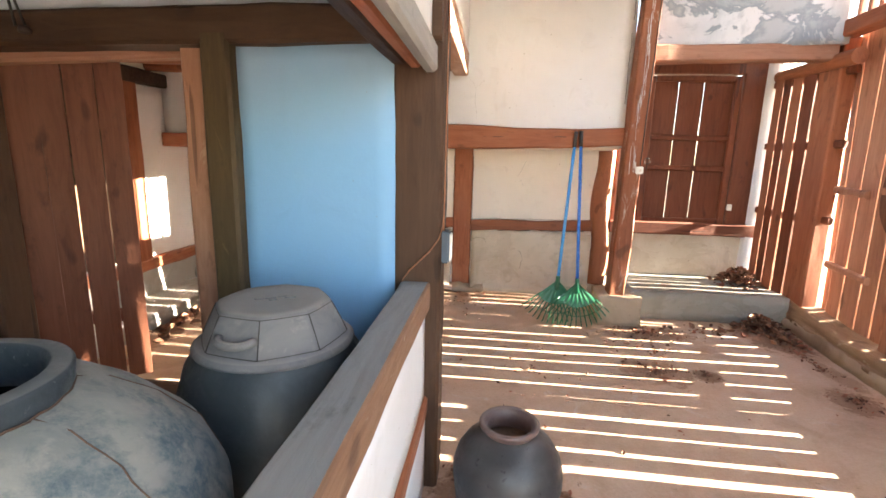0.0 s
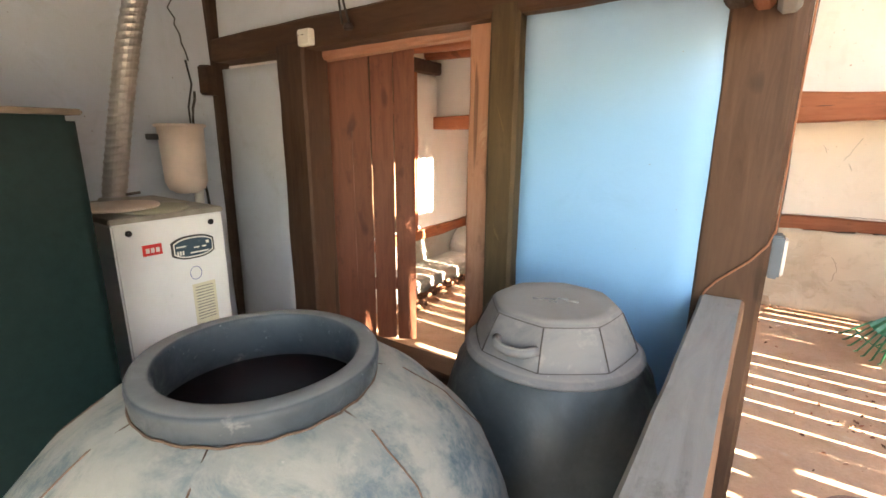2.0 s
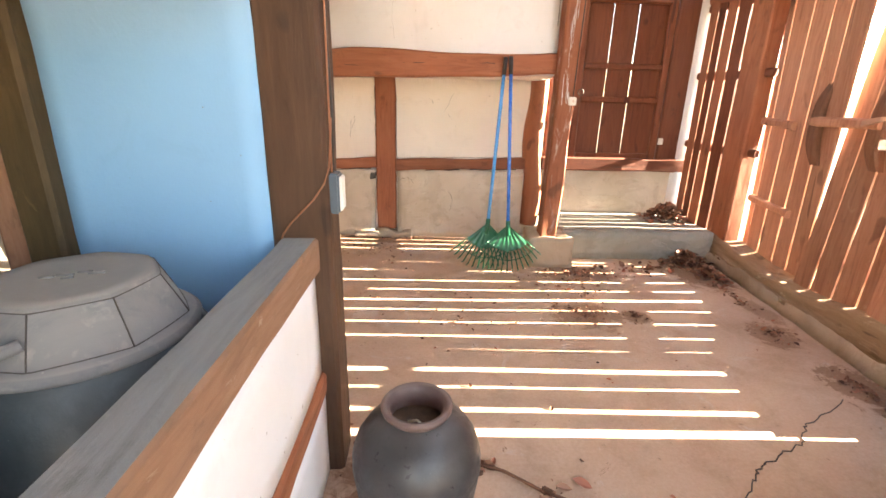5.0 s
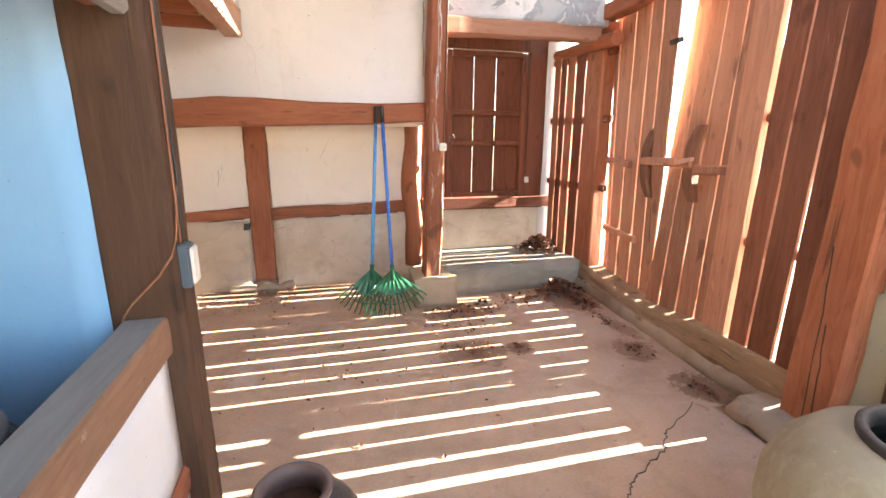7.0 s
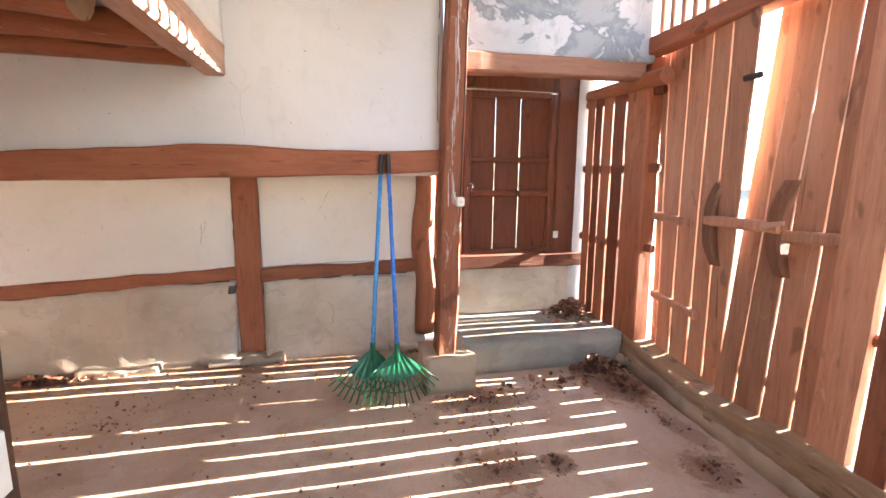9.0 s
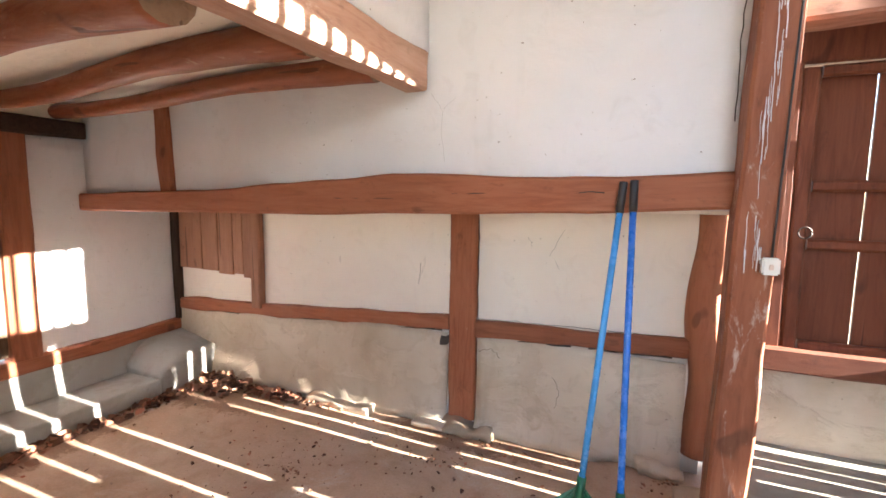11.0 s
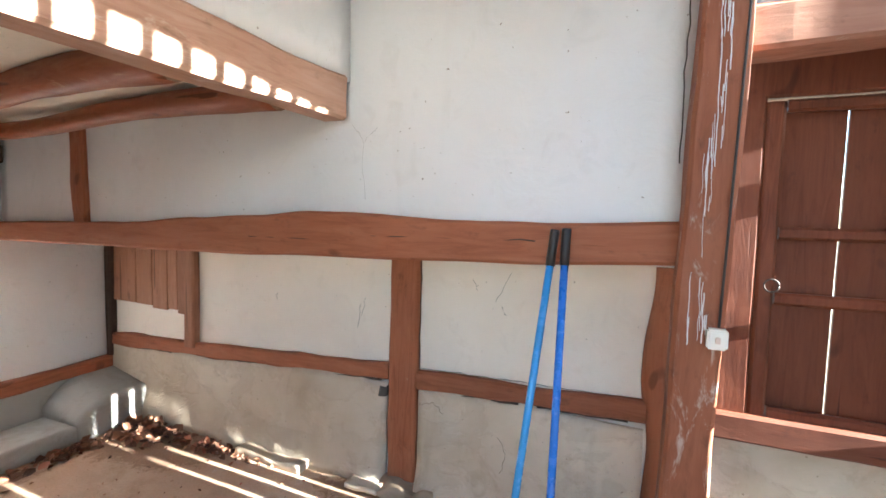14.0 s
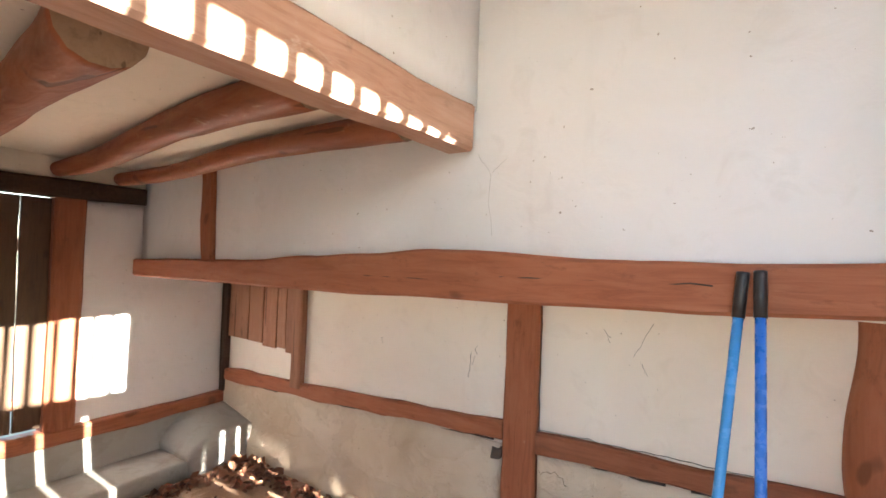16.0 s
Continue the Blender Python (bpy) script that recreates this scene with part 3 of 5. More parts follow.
def plinth_shape(v):
    if v.y < 4.85:
        edge = min(0.65, 0.54 + 0.047 * (v.x + 3.05)) + 0.022 * noise.noise(Vector((v.x * 1.6, 0, 0))) + 0.01 * noise.noise(Vector((v.x * 9, 3, 0)))
        v.z *= edge / 0.62
        low = max(0.0, 1 - v.z / 0.22)
        bulge = 0.018 + 0.025 * (1 - v.z / 0.65) + 0.035 * noise.noise(v * 2.4) + 0.022 * noise.noise(v * 7.0) * max(0.2, 1 - v.z / 0.5)
        bulge *= min(1.0, max(0.35, 1 + (v.x + 1.6) * 0.7))
        v.y -= max(0.012, bulge) + 0.06 * low * (0.6 + 0.8 * noise.noise(Vector((v.x * 5, v.z * 4, 6))))
    return v


structure(part("baseboard_north", slab(-3.07, -0.42, 4.792, 4.86, 0.0, 0.62, 0.05, 0.004, 5.0, plinth_shape), plinth_mat), "lumpy grey cement plinth along the recessed wall", "plinth")
structure(part("plaster_lump", slab(-1.5, -0.95, 4.63, 4.77, 0.0, 0.05, 0.025, 0.018, 71.0, freq=8), plinth_mat), "broken pale plaster fallen at the plinth's foot", "rubble")
structure(part("plaster_lump", slab(-0.6, -0.38, 4.62, 4.74, 0.02, 0.045, 0.02, 0.014, 73.0, freq=9), plinth_mat), "flat pale plaster flake by the middle post", "rubble")
structure(part("baseboard_north_right", slab(-0.2, 1.02, 4.792, 4.86, 0.0, 0.62, 0.05, 0.004, 6.0, plinth_shape), plinth_mat), "cracked grey cement plinth beside the middle post", "plinth")
structure(part("post_middle", hewn((-0.305, 4.83, 0.06), (-0.305, 4.83, 1.5), 0.19, 0.13, (0, 1, 0), 0.008, seed=2), wood_z), "red-brown post in the recessed wall", "post")
structure(part("rail_left", hewn((-3.05, 4.8, 0.59), (-0.4, 4.8, 0.715), 0.07, 0.105, (0, 0, 1), 0.016, seed=4, arch=-0.01), wood_x), "uneven red-brown rail above the plinth", "rail")
structure(part("rail_right", hewn((-0.21, 4.8, 0.69), (1.03, 4.8, 0.725), 0.07, 0.11, (0, 0, 1), 0.014, seed=5), wood_x), "uneven red-brown rail above the plinth", "rail")
structure(part("post_niche", hewn((-2.09, 4.79, 0.64), (-2.09, 4.79, 1.5), 0.11, 0.08, (0, 1, 0), 0.008, seed=6), pale_wood), "short pale post beside the boarded niche", "post")
structure(part("post_corner_recess", hewn((-3.03, 4.79, 0.45), (-3.03, 4.79, 1.5), 0.07, 0.07, (0, 1, 0), 0.01, seed=8), dark_wood_z), "dark corner post of the recess", "post")
structure(part("strut_north", hewn((-2.16, 4.11, 1.56), (-2.2, 4.11, 2.2), 0.13, 0.05, (0, 1, 0), 0.012, seed=9), wood_z), "short red-brown strut above the beam", "post")
niche = thing("boarded_niche", (-2.6, 4.8, 0.9), "boarded-up niche of pale brown planks in the recessed wall", "wall niche")
for i, (a, b, lo) in enumerate(((-2.99, -2.72, 0.915), (-2.715, -2.53, 0.91), (-2.525, -2.36, 0.89), (-2.355, -2.25, 0.9), (-2.245, -2.15, 0.875))):
    sub("plank", board(((a, 4.79, lo), (b, 4.785, lo), (b, 4.785, 1.5), (a, 4.79, 1.5)), (0, -1, 0), 0.02, i * 3.3), pale_wood, niche)

# bent log post at the end of the recess, and the front post on its stone
structure(part("post_bent", log([(1.1, 4.83, 0.12), (1.13, 4.82, 0.5), (1.09, 4.82, 0.95), (1.12, 4.82, 1.3), (1.12, 4.82, 1.6)], 0.1, 0.085, 3.0), wood_z), "crooked red-brown log post at the end of the recess", "post")
structure(part("post_front", hewn((1.1, 4.01, 0.235), (1.2, 4.03, 3.8), 0.138, 0.16, (0, 1, 0), 0.01, seed=12), peeling_wood), "tall red-brown timber post with peeling paint", "post")


base_stone = part("base_stone", slab(0.94, 1.29, 3.86, 4.2, 0.0, 0.245, 0.04, 0.022, 7.0, freq=6), stone_mat)
structure(base_stone, "rough grey foundation stone under the front post", "stone")

# ---- alcove with inner door ----
dark_red_x = wood("dark_red_beam", (0.07, 0.019, 0.009), (0.14, 0.038, 0.018), (0.19, 0.06, 0.03), "x", 0.6)
structure(part("platform", slab(1.26, 2.72, 4.09, 4.95, 0.0, 0.245, 0.07, 0.008, 8.0), platform_mat), "raised grey cement platform in the alcove", "platform")
structure(part("wall_alcove_plinth", slab(1.2, 2.75, 4.84, 4.98, 0.2, 0.7, 0.06, 0.014, 9.0), plinth_mat), "lumpy whitewashed plinth under the inner door", "wall")
structure(part("sill_alcove", hewn((1.2, 4.82, 0.735), (2.62, 4.82, 0.73), 0.13, 0.125, wob=0.01, seed=14), dark_red_x), "red-brown door sill beam in the alcove", "beam")
structure(part("lintel_alcove", hewn((1.2, 4.05, 2.225), (2.56, 4.05, 2.24), 0.14, 0.13, wob=0.012, seed=15), pale_beam_x), "worn pale red-brown lintel over the alcove", "beam")


def over_shape(v):
    """Turns the panel's face off the grazing sun: its gate end stands a little forward."""
    if v.y < 4.15:
        v.y -= 0.11 * (v.x - 1.19)
    return v


structure(part("wall_alcove_over", slab(1.19, 2.6, 4.1, 4.2, 2.28, 3.9, 0.05, 0.01, 10.0, over_shape, freq=3.5), over_plaster), "uneven blue-grey wall above the alcove with painted-in sun patches", "wall")
structure(part("ceiling_alcove", slab(1.2, 2.75, 4.12, 4.98, 2.42, 2.5, 0.2, 0.0), dark_wood_x), "dark boarded ceiling of the alcove", "ceiling")

door2 = thing("door_2", (1.9, 4.83, 0.77), "closed dark red panelled wooden door with light slits", "door")
DY = 4.83
sub("frame_left", hewn((1.325, DY, 0.76), (1.325, DY, 2.42), 0.235, 0.08, (0, 1, 0), 0.004, seed=21), door_wood, door2)
sub("frame_right", hewn((2.455, DY, 0.76), (2.455, DY, 2.42), 0.29, 0.08, (0, 1, 0), 0.004, seed=22), door_wood, door2)
sub("frame_top", hewn((1.2, DY + 0.01, 2.306), (2.6, DY + 0.01, 2.306), 0.1, 0.2, (0, 0, 1), 0.004, seed=23), door_wood, door2)
sub("leaf", hewn((1.48, DY - 0.01, 0.78), (1.48, DY - 0.01, 2.19), 0.07, 0.05, (0, 1, 0), 0.003, seed=24), door_wood, door2)
sub("stile", hewn((2.27, DY - 0.01, 0.78), (2.27, DY - 0.01, 2.19), 0.07, 0.05, (0, 1, 0), 0.003, seed=25), door_wood, door2)
for z in (0.81, 1.33, 1.62, 2.17):
    sub("rail", hewn((1.52, DY - 0.012, z), (2.24, DY - 0.012, z), 0.045, 0.055, (0, 0, 1), 0.003, seed=z * 7), door_wood, door2)
for i, (a, b) in enumerate(((1.515, 1.735), (1.744, 1.966), (1.976, 2.24))):
    sub("plank", board(((a, DY + 0.012, 0.8), (b, DY + 0.012, 0.8), (b + 0.006, DY + 0.012, 2.18), (a + 0.006, DY + 0.012, 2.18)), (0, -1, 0), 0.018, i * 4.1, 0.002), door_wood, door2)
sub("ring_handle", tube([(1.5 + 0.028 * math.cos(a * math.pi / 8), DY - 0.055, 1.39 + 0.028 * math.sin(a * math.pi / 8)) for a in range(17)], 0.004, 6), iron, door2, "black iron ring handle")

# ---- west side: boarded double door in a plastered wall over a step ----

for n2, (x0, x1, z0, w) in enumerate(((-0.9, -0.15, 1.535, 0.002), (-0.1, 0.6, 1.565, 0.0025), (0.0, 0.3, 1.58, 0.0015))):
    pts = [(x0 + (x1 - x0) * i / 12, 4.0615 + 0.004 * noise.noise(Vector((i * 0.7, n2, 0))), z0 + 0.008 * noise.noise(Vector((i * 0.5, 5 + n2, 0))) + 0.006 * i / 12) for i in range(13)]
    structure(part("beam_crack", tube(pts, w, 5), iron), "drying crack along the beam", "crack")
structure(part("rubble_foot", slab(-0.46, -0.06, 4.64, 4.82, 0.0, 0.05, 0.025, 0.04, 17.0, freq=11), stone_mat), "broken cement at the foot of the middle post", "rubble")
structure(part("rubble_corner", slab(0.78, 1.02, 4.68, 4.84, 0.0, 0.06, 0.03, 0.045, 19.0, freq=9), plinth_mat), "broken cement in the recess corner", "rubble")
# Overhangs out of view, added to dim the sky light on the upper walls.
structure(part("eave_main", slab(-0.3, 1.4, -2.6, 4.1, 3.05, 3.2, 0.3, 0.0, 44.0), dark_wood_x), "added unseen overhang that cuts sky light on the upper walls", "eave")
structure(part("eave_north", slab(1.4, 2.2, 3.35, 4.1, 3.15, 3.3, 0.3, 0.0, 45.0), dark_wood_x), "added unseen overhang that cuts sky light above the alcove", "eave")



def wall_crack(points, w, label="thin crack in the plaster"):
    rnd = random.Random(int(abs(points[0][0] * 100 + points[0][2] * 10)))
    pts = []
    for p, q in zip(points, points[1:]):
        p, q = Vector(p), Vector(q)
        for i in range(6):
            k = p.lerp(q, i / 6)
            fixed = [abs(p[n] - q[n]) < 1e-6 for n in range(3)]
            pts.append(Vector([k[n] + (0 if fixed[n] else rnd.gauss(0, 0.006)) for n in range(3)]))
    pts.append(Vector(points[-1]))
    return structure(part("wall_crack", tube(pts, w, 5), seam_mat), label, "crack")


wall_crack([(-0.235, 4.112, 2.05), (-0.18, 4.112, 1.97), (-0.165, 4.112, 1.72)], 0.0004)
wall_crack([(-0.18, 4.112, 1.97), (-0.11, 4.112, 2.03)], 0.0004)
wall_crack([(-2.866, 1.52, 2.2), (-2.866, 1.46, 2.0), (-2.866, 1.53, 1.75)], 0.004)
wall_crack([(-2.866, 1.54, 1.6), (-2.866, 1.5, 1.3), (-2.866, 1.56, 1.0), (-2.866, 1.52, 0.7)], 0.007, "wide dark crack in the store wall")
wall_crack([(-0.63, 4.806, 1.1), (-0.645, 4.806, 0.95)], 0.0012)
wall_crack([(0.3, 4.77, 0.45), (0.34, 4.77, 0.36), (0.31, 4.77, 0.25)], 0.0012)
wall_crack([(0.82, 4.77, 0.3), (0.92, 4.77, 0.38), (0.98, 4.77, 0.52)], 0.0015)
wall_crack([(-0.19, 4.772, 0.55), (-0.1, 4.772, 0.57), (-0.04, 4.772, 0.52)], 0.0012)

rnd = random.Random(12)
bm = bmesh.new()
for i in range(44):
    z = rnd.uniform(1.25, 2.6)
    x = 1.13 + 0.028 * (z - 1.35) + rnd.gauss(0, 0.014)
    h, r = rnd.uniform(0.03, 0.2), rnd.uniform(0.0008, 0.0021)
    pts = [(x + 0.004 * noise.noise(Vector((i * 3.1, (z + h * k / 7) * 22, 0))), 3.9285 - 0.002 * (k % 2), z + h * k / 7) for k in range(8)]
    tube(pts, r, 5, bm)
structure(part("peeling_paint", bm, white_plaster), "strips of peeling pale paint on the front post", "paint")


def shrink_gap(p, q, w, seed):
    """The dark hairline where plaster has shrunk away from timber, broken and uneven."""
    p, q = Vector(p), Vector(q)
    rnd = random.Random(seed)
    bm = bmesh.new()
    n = max(4, int((q - p).length / 0.05))
    side = Vector((0, 0, 1)) if abs((q - p).z) < 0.5 * (q - p).length else Vector((1, 0, 0))
    run = []
    for i in range(n + 1):
        if rnd.random() < 0.1:
            if len(run) > 2:
                tube(run, w * rnd.uniform(0.6, 1.3), 5, bm)
            run = []
        else:
            run.append(p.lerp(q, i / n) + side * rnd.gauss(0, 0.0025))
    if len(run) > 2:
        tube(run, w, 5, bm)
    return structure(part("plaster_gap", bm, seam_mat), "dark shrinkage gap between plaster and timber", "crack")


for n2, (p, q, w) in enumerate((
        ((-0.2, 4.803, 0.755), (1.0, 4.803, 0.78), 0.0018),
        ((-2.9, 4.775, 0.545), (-0.45, 4.775, 0.655), 0.005), ((-0.2, 4.775, 0.64), (1.0, 4.775, 0.668), 0.005),
        ((-0.402, 4.8, 0.1), (-0.402, 4.8, 1.4), 0.003), ((-0.207, 4.8, 0.1), (-0.207, 4.8, 1.4), 0.003),
        ((-2.033, 4.8, 0.75), (-2.033, 4.8, 1.4), 0.002), ((1.06, 4.105, 1.7), (1.08, 4.105, 3.0), 0.003))):
    shrink_gap(p, q, w, n2 + 3)
for x, z, dx, dz in ((-0.62, 1.02, 0.03, 0.12), (0.25, 1.2, 0.08, 0.16), (0.31, 1.12, -0.03, 0.05), (-1.3, 1.06, 0.01, 0.05), (0.12, 1.3, 0.02, -0.05)):
    wall_crack([(x, 4.803, z), (x + dx, 4.803, z + dz)], 0.0009, "scratch in the plaster")
structure(part("plinth_flake", slab(-0.46, -0.405, 4.765, 4.8, 0.56, 0.62, 0.02, 0.012, 61.0, freq=14), seam_mat), "dark broken notch at the plinth's end", "plinth")
structure(part("wall_west_panel", slab(-3.2, -3.07, 3.7, 4.95, 0.3, 1.95, 0.1, 0.006, 11.0), white_plaster), "white plastered panel beside the boarded doors", "wall")
structure(part("wall_west_top", slab(-3.2, -3.07, 1.7, 4.95, 1.99, 2.4, 0.1, 0.006, 12.0), ceiling_plaster), "cream plaster above the west lintel", "wall")
structure(part("wall_west_south", slab(-3.2, -3.07, 1.7, 2.36, 0.3, 1.99, 0.1, 0.006, 12.5), white_plaster), "white plastered wall panel", "wall")
structure(part("lintel_west", hewn((-3.07, 1.75, 1.985), (-3.07, 4.1, 2.0), 0.14, 0.12, wob=0.008, seed=31), dark_wood_x), "dark stained lintel over the boarded doors", "beam")
structure(part("post_west", hewn((-3.08, 3.66, 0.42), (-3.08, 3.66, 1.95), 0.17, 0.12, (1, 0, 0), 0.008, seed=32), wood_z), "broad red-brown door post", "post")
structure(part("sill_west", hewn((-3.06, 2.3, 0.405), (-3.06, 4.78, 0.40), 0.1, 0.1, wob=0.014, seed=33, arch=-0.02), wood_y), "uneven red-brown sill beam", "beam")


def west_plinth(v):
    if v.x > -3.1:
        v.x += 0.05 * (1 - v.z / 0.42) + 0.012 * noise.noise(v * 3.5)
    return v


structure(part("baseboard_west", slab(-3.2, -3.04, 1.7, 4.8, 0.0, 0.37, 0.06, 0.006, 13.0, west_plinth), step_mat), "grey cement plinth under the boarded doors", "plinth")


def step_shape(v):
    if v.x > -2.7:
        v.x += 0.01 * noise.noise(Vector((v.y * 3, v.z * 4, 2)))
    return v


structure(part("step_west", slab(-3.06, -2.6, 1.78, 4.32, 0.0, 0.115, 0.06, 0.006, 14.0, step_shape), step_mat), "low grey cement step along the west wall", "step")


def mound(v):
    f = min(1, max(0, (-2.62 - v.x) / 0.42))
    g = min(1, max(0, (v.y - 4.3) / 0.2))
    v.z *= 0.5 + 0.5 * math.sqrt(g) * (0.75 + 0.5 * f) + 0.1 * f
    return v


structure(part("step_corner_block", slab(-3.06, -2.6, 4.28, 4.8, 0.0, 0.3, 0.05, 0.01, 15.0, mound), step_mat), "rounded cement block in the corner of the step", "step")

wdoor = thing("door_3", (-3.08, 2.98, 0.45), "closed double door of dark weathered boards with gaps", "door")
for a, b in ((2.38, 2.56), (2.566, 2.79), (2.796, 2.966), (2.99, 3.156), (3.163, 3.286), (3.294, 3.411), (3.419, 3.58)):
    sub("plank", board(((-3.075, a + 0.02, 0.455), (-3.075, b + 0.02, 0.455), (-3.075, b, 1.93), (-3.075, a, 1.93)), (1, 0, 0), 0.025, a * 9, 0.004), weathered_boards, wdoor)
for y0, y1 in ((2.4, 2.95), (3.0, 3.56)):
    for z in (0.62, 1.62):
        sub("batten", hewn((-3.12, y0, z), (-3.12, y1, z), 0.04, 0.07, wob=0.003, seed=y0 + z), door_wood, wdoor)
for y in (2.86, 3.1):
    sub("latch_block", hewn((-3.06, y, 1.18), (-3.06, y, 1.5), 0.05, 0.035, (1, 0, 0), 0.003, seed=y), olive_wood, wdoor)
sub("latch_bar", hewn((-3.045, 2.82, 1.33), (-3.045, 3.14, 1.335), 0.025, 0.03, wob=0.002, seed=2.2), dark_wood_x, wdoor)

# ---- loft over the western bay ----
structure(part("ceiling_loft", slab(-3.2, -0.3, 1.7, 4.2, 2.2, 2.3, 0.1, 0.018, 16.0, freq=2), ceiling_plaster), "cream plastered loft ceiling between logs", "ceiling")
structure(part("beam_loft", hewn((-0.31, 1.9, 2.115), (-0.31, 4.08, 2.155), 0.13, 0.19, wob=0.012, seed=41), pale_beam_y), "pale hewn beam along the loft edge with sun patches", "beam")
structure(part("wall_loft", slab(-0.36, -0.255, -2.6, 4.115, 2.235, 3.9, 0.1, 0.006, 17.0), white_plaster), "white plastered wall above the loft beam", "wall")
for i, (yw, ye, r0, r1, zw, ze) in enumerate(((2.15, 1.95, 0.06, 0.075, 2.14, 2.12), (2.63, 2.4, 0.06, 0.08, 2.14, 2.1), (3.13, 2.88, 0.062, 0.092, 2.135, 2.09), (3.6, 3.36, 0.05, 0.075, 2.125, 2.115), (3.955, 3.8, 0.045, 0.06, 2.115, 2.11))):
    ex = -0.46 if i == 2 else -0.37
    pts = [(-3.12, yw, zw), (-2.3, yw + (ye - yw) * 0.22, zw - 0.015 + 0.05 * (i == 2)), (-1.3, yw + (ye - yw) * 0.6, zw + 0.02), (ex, ye, ze)]
    structure(part("log_joist", log(pts, r0, r1, i * 2.7 + 1), [log_wood, end_wood]), "peeled red-brown log carrying the loft ceiling", "joist")

# ---- wall between jar store and bay ----
WY = 1.7
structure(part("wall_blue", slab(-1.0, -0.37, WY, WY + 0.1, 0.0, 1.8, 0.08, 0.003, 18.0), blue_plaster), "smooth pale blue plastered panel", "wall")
structure(part("wall_store_left", slab(-2.87, -2.3, WY, WY + 0.1, 0.0, 1.722, 0.08, 0.004, 19.0), grey_plaster), "greyish white plastered panel", "wall")
structure(part("wall_store_top", slab(-2.9, -0.36, WY, WY + 0.1, 1.86, 2.6, 0.1, 0.004, 20.0), grey_plaster), "grey plaster above the door lintel", "wall")
structure(part("lintel_store", hewn((-2.9, WY + 0.03, 1.815), (-0.2, WY + 0.03, 1.84), 0.16, 0.125, wob=0.01, seed=51), dark_wood_x), "dark smoke-stained lintel", "beam")
structure(part("post_store_corner", hewn((-2.89, WY + 0.0, 0.0), (-2.86, WY, 2.6), 0.07, 0.1, (0, 1, 0), 0.01, seed=52), dark_wood_z), "dark corner post", "post")
structure(part("post_store_left", hewn((-2.17, WY + 0.02, 0.0), (-2.17, WY + 0.02, 1.78), 0.2, 0.16, (0, 1, 0), 0.008, seed=53), dark_wood_z), "dark door post", "post")
structure(part("post_store_right", hewn((-1.03, WY + 0.02, 0.0), (-1.03, WY + 0.02, 1.8), 0.115, 0.16, (0, 1, 0), 0.008, seed=54), olive_wood), "mossy dark door post", "post")
structure(part("sill_store", hewn((-2.1, WY + 0.02, 0.3), (-1.1, WY + 0.02, 0.3), 0.16, 0.1, wob=0.006, seed=55), dark_wood_x), "dark door sill", "beam")
structure(part("wall_store_sill", slab(-2.1, -1.1, WY, WY + 0.1, 0.0, 0.26, 0.1, 0.004), grey_plaster), "plaster under the door sill", "wall")
structure(part("post_halfwall", hewn((-0.285, 1.775, 0.0), (-0.285, 1.775, 2.5), 0.185, 0.165, (0, 1, 0), 0.006, seed=56), brown_z), "thick brown timber post at the end of the half wall", "post")
structure(part("wall_store_west", slab(-2.98, -2.87, -1.5, 1.75, 0.0, 2.6, 0.1, 0.008, 21.0), grey_plaster), "greyish white cracked plaster wall of the store", "wall")
# Closes the unseen south side so the store's west part stays darker.
structure(part("wall_store_south", slab(-2.98, -0.26, -1.6, -1.5, 0.0, 2.6, 0.2, 0.004, 22.0), grey_plaster), "added unseen plaster wall that keeps south light out of the store", "wall")
structure(part("ceiling_store", slab(-2.98, -0.26, -1.6, 1.75, 2.6, 2.7, 0.2, 0.006, 23.0), grey_plaster), "plain plaster ceiling of the store", "ceiling")
structure(part("bracket_store", hewn((-2.95, 1.6, 1.66), (-2.83, 1.64, 1.66), 0.1, 0.16, wob=0.008, seed=57), dark_wood_x), "dark beam stub by the corner post", "beam")

umber_door = wood("umber_boards", (0.06, 0.019, 0.01), (0.125, 0.042, 0.023), (0.18, 0.068, 0.038), "z", 0.6, (0.3, 0.17, 0.1), 0.7, 0.1)
door1 = thing("door_1", (-2.05, 1.74, 0.35), "half-open dark brown plank door swung into the bay", "door")
hinge = Vector((-2.15, 1.8, 0))
swing = Vector((math.cos(radians(35.0)), math.sin(radians(35.0)), 0))
for i, (f0, f1, g0, g1) in enumerate(((0.014, 0.155, 0.02, 0.155), (0.156, 0.25, 0.156, 0.251), (0.258, 0.366, 0.257, 0.371), (0.377, 0.48, 0.374, 0.48))):
    a, b = hinge + swing * f0, hinge + swing * f1
    c, d = hinge + swing * g1, hinge + swing * g0
    lo = 0.235 if i < 3 else 0.226
    sub("plank", board(((a.x, a.y, lo), (b.x, b.y, lo), (c.x, c.y, 1.81), (d.x, d.y, 1.81)), (swing.y, -swing.x, 0), 0.009, i * 5.7 + 1, 0.003), umber_door, door1)
for z in (0.55, 1.5):
    back = Vector((-swing.y, swing.x, 0)) * 0.045 + Vector((0, 0, z))
    sub("batten", hewn(hinge + swing * 0.01 + back, hinge + swing * 0.46 + back, 0.035, 0.07, wob=0.002, seed=z), door_wood, door1)
sub("jamb", hewn((-1.148, 1.74, 0.34), (-1.145, 1.74, 1.76), 0.115, 0.09, (0, 1, 0), 0.006, seed=58), gate_wood, door1, "pale orange door jamb")
sub("jamb", hewn((-2.125, 1.76, 0.34), (-2.125, 1.76, 1.76), 0.05, 0.06, (0, 1, 0), 0.004, seed=59), gate_wood, door1, "pale orange door jamb")
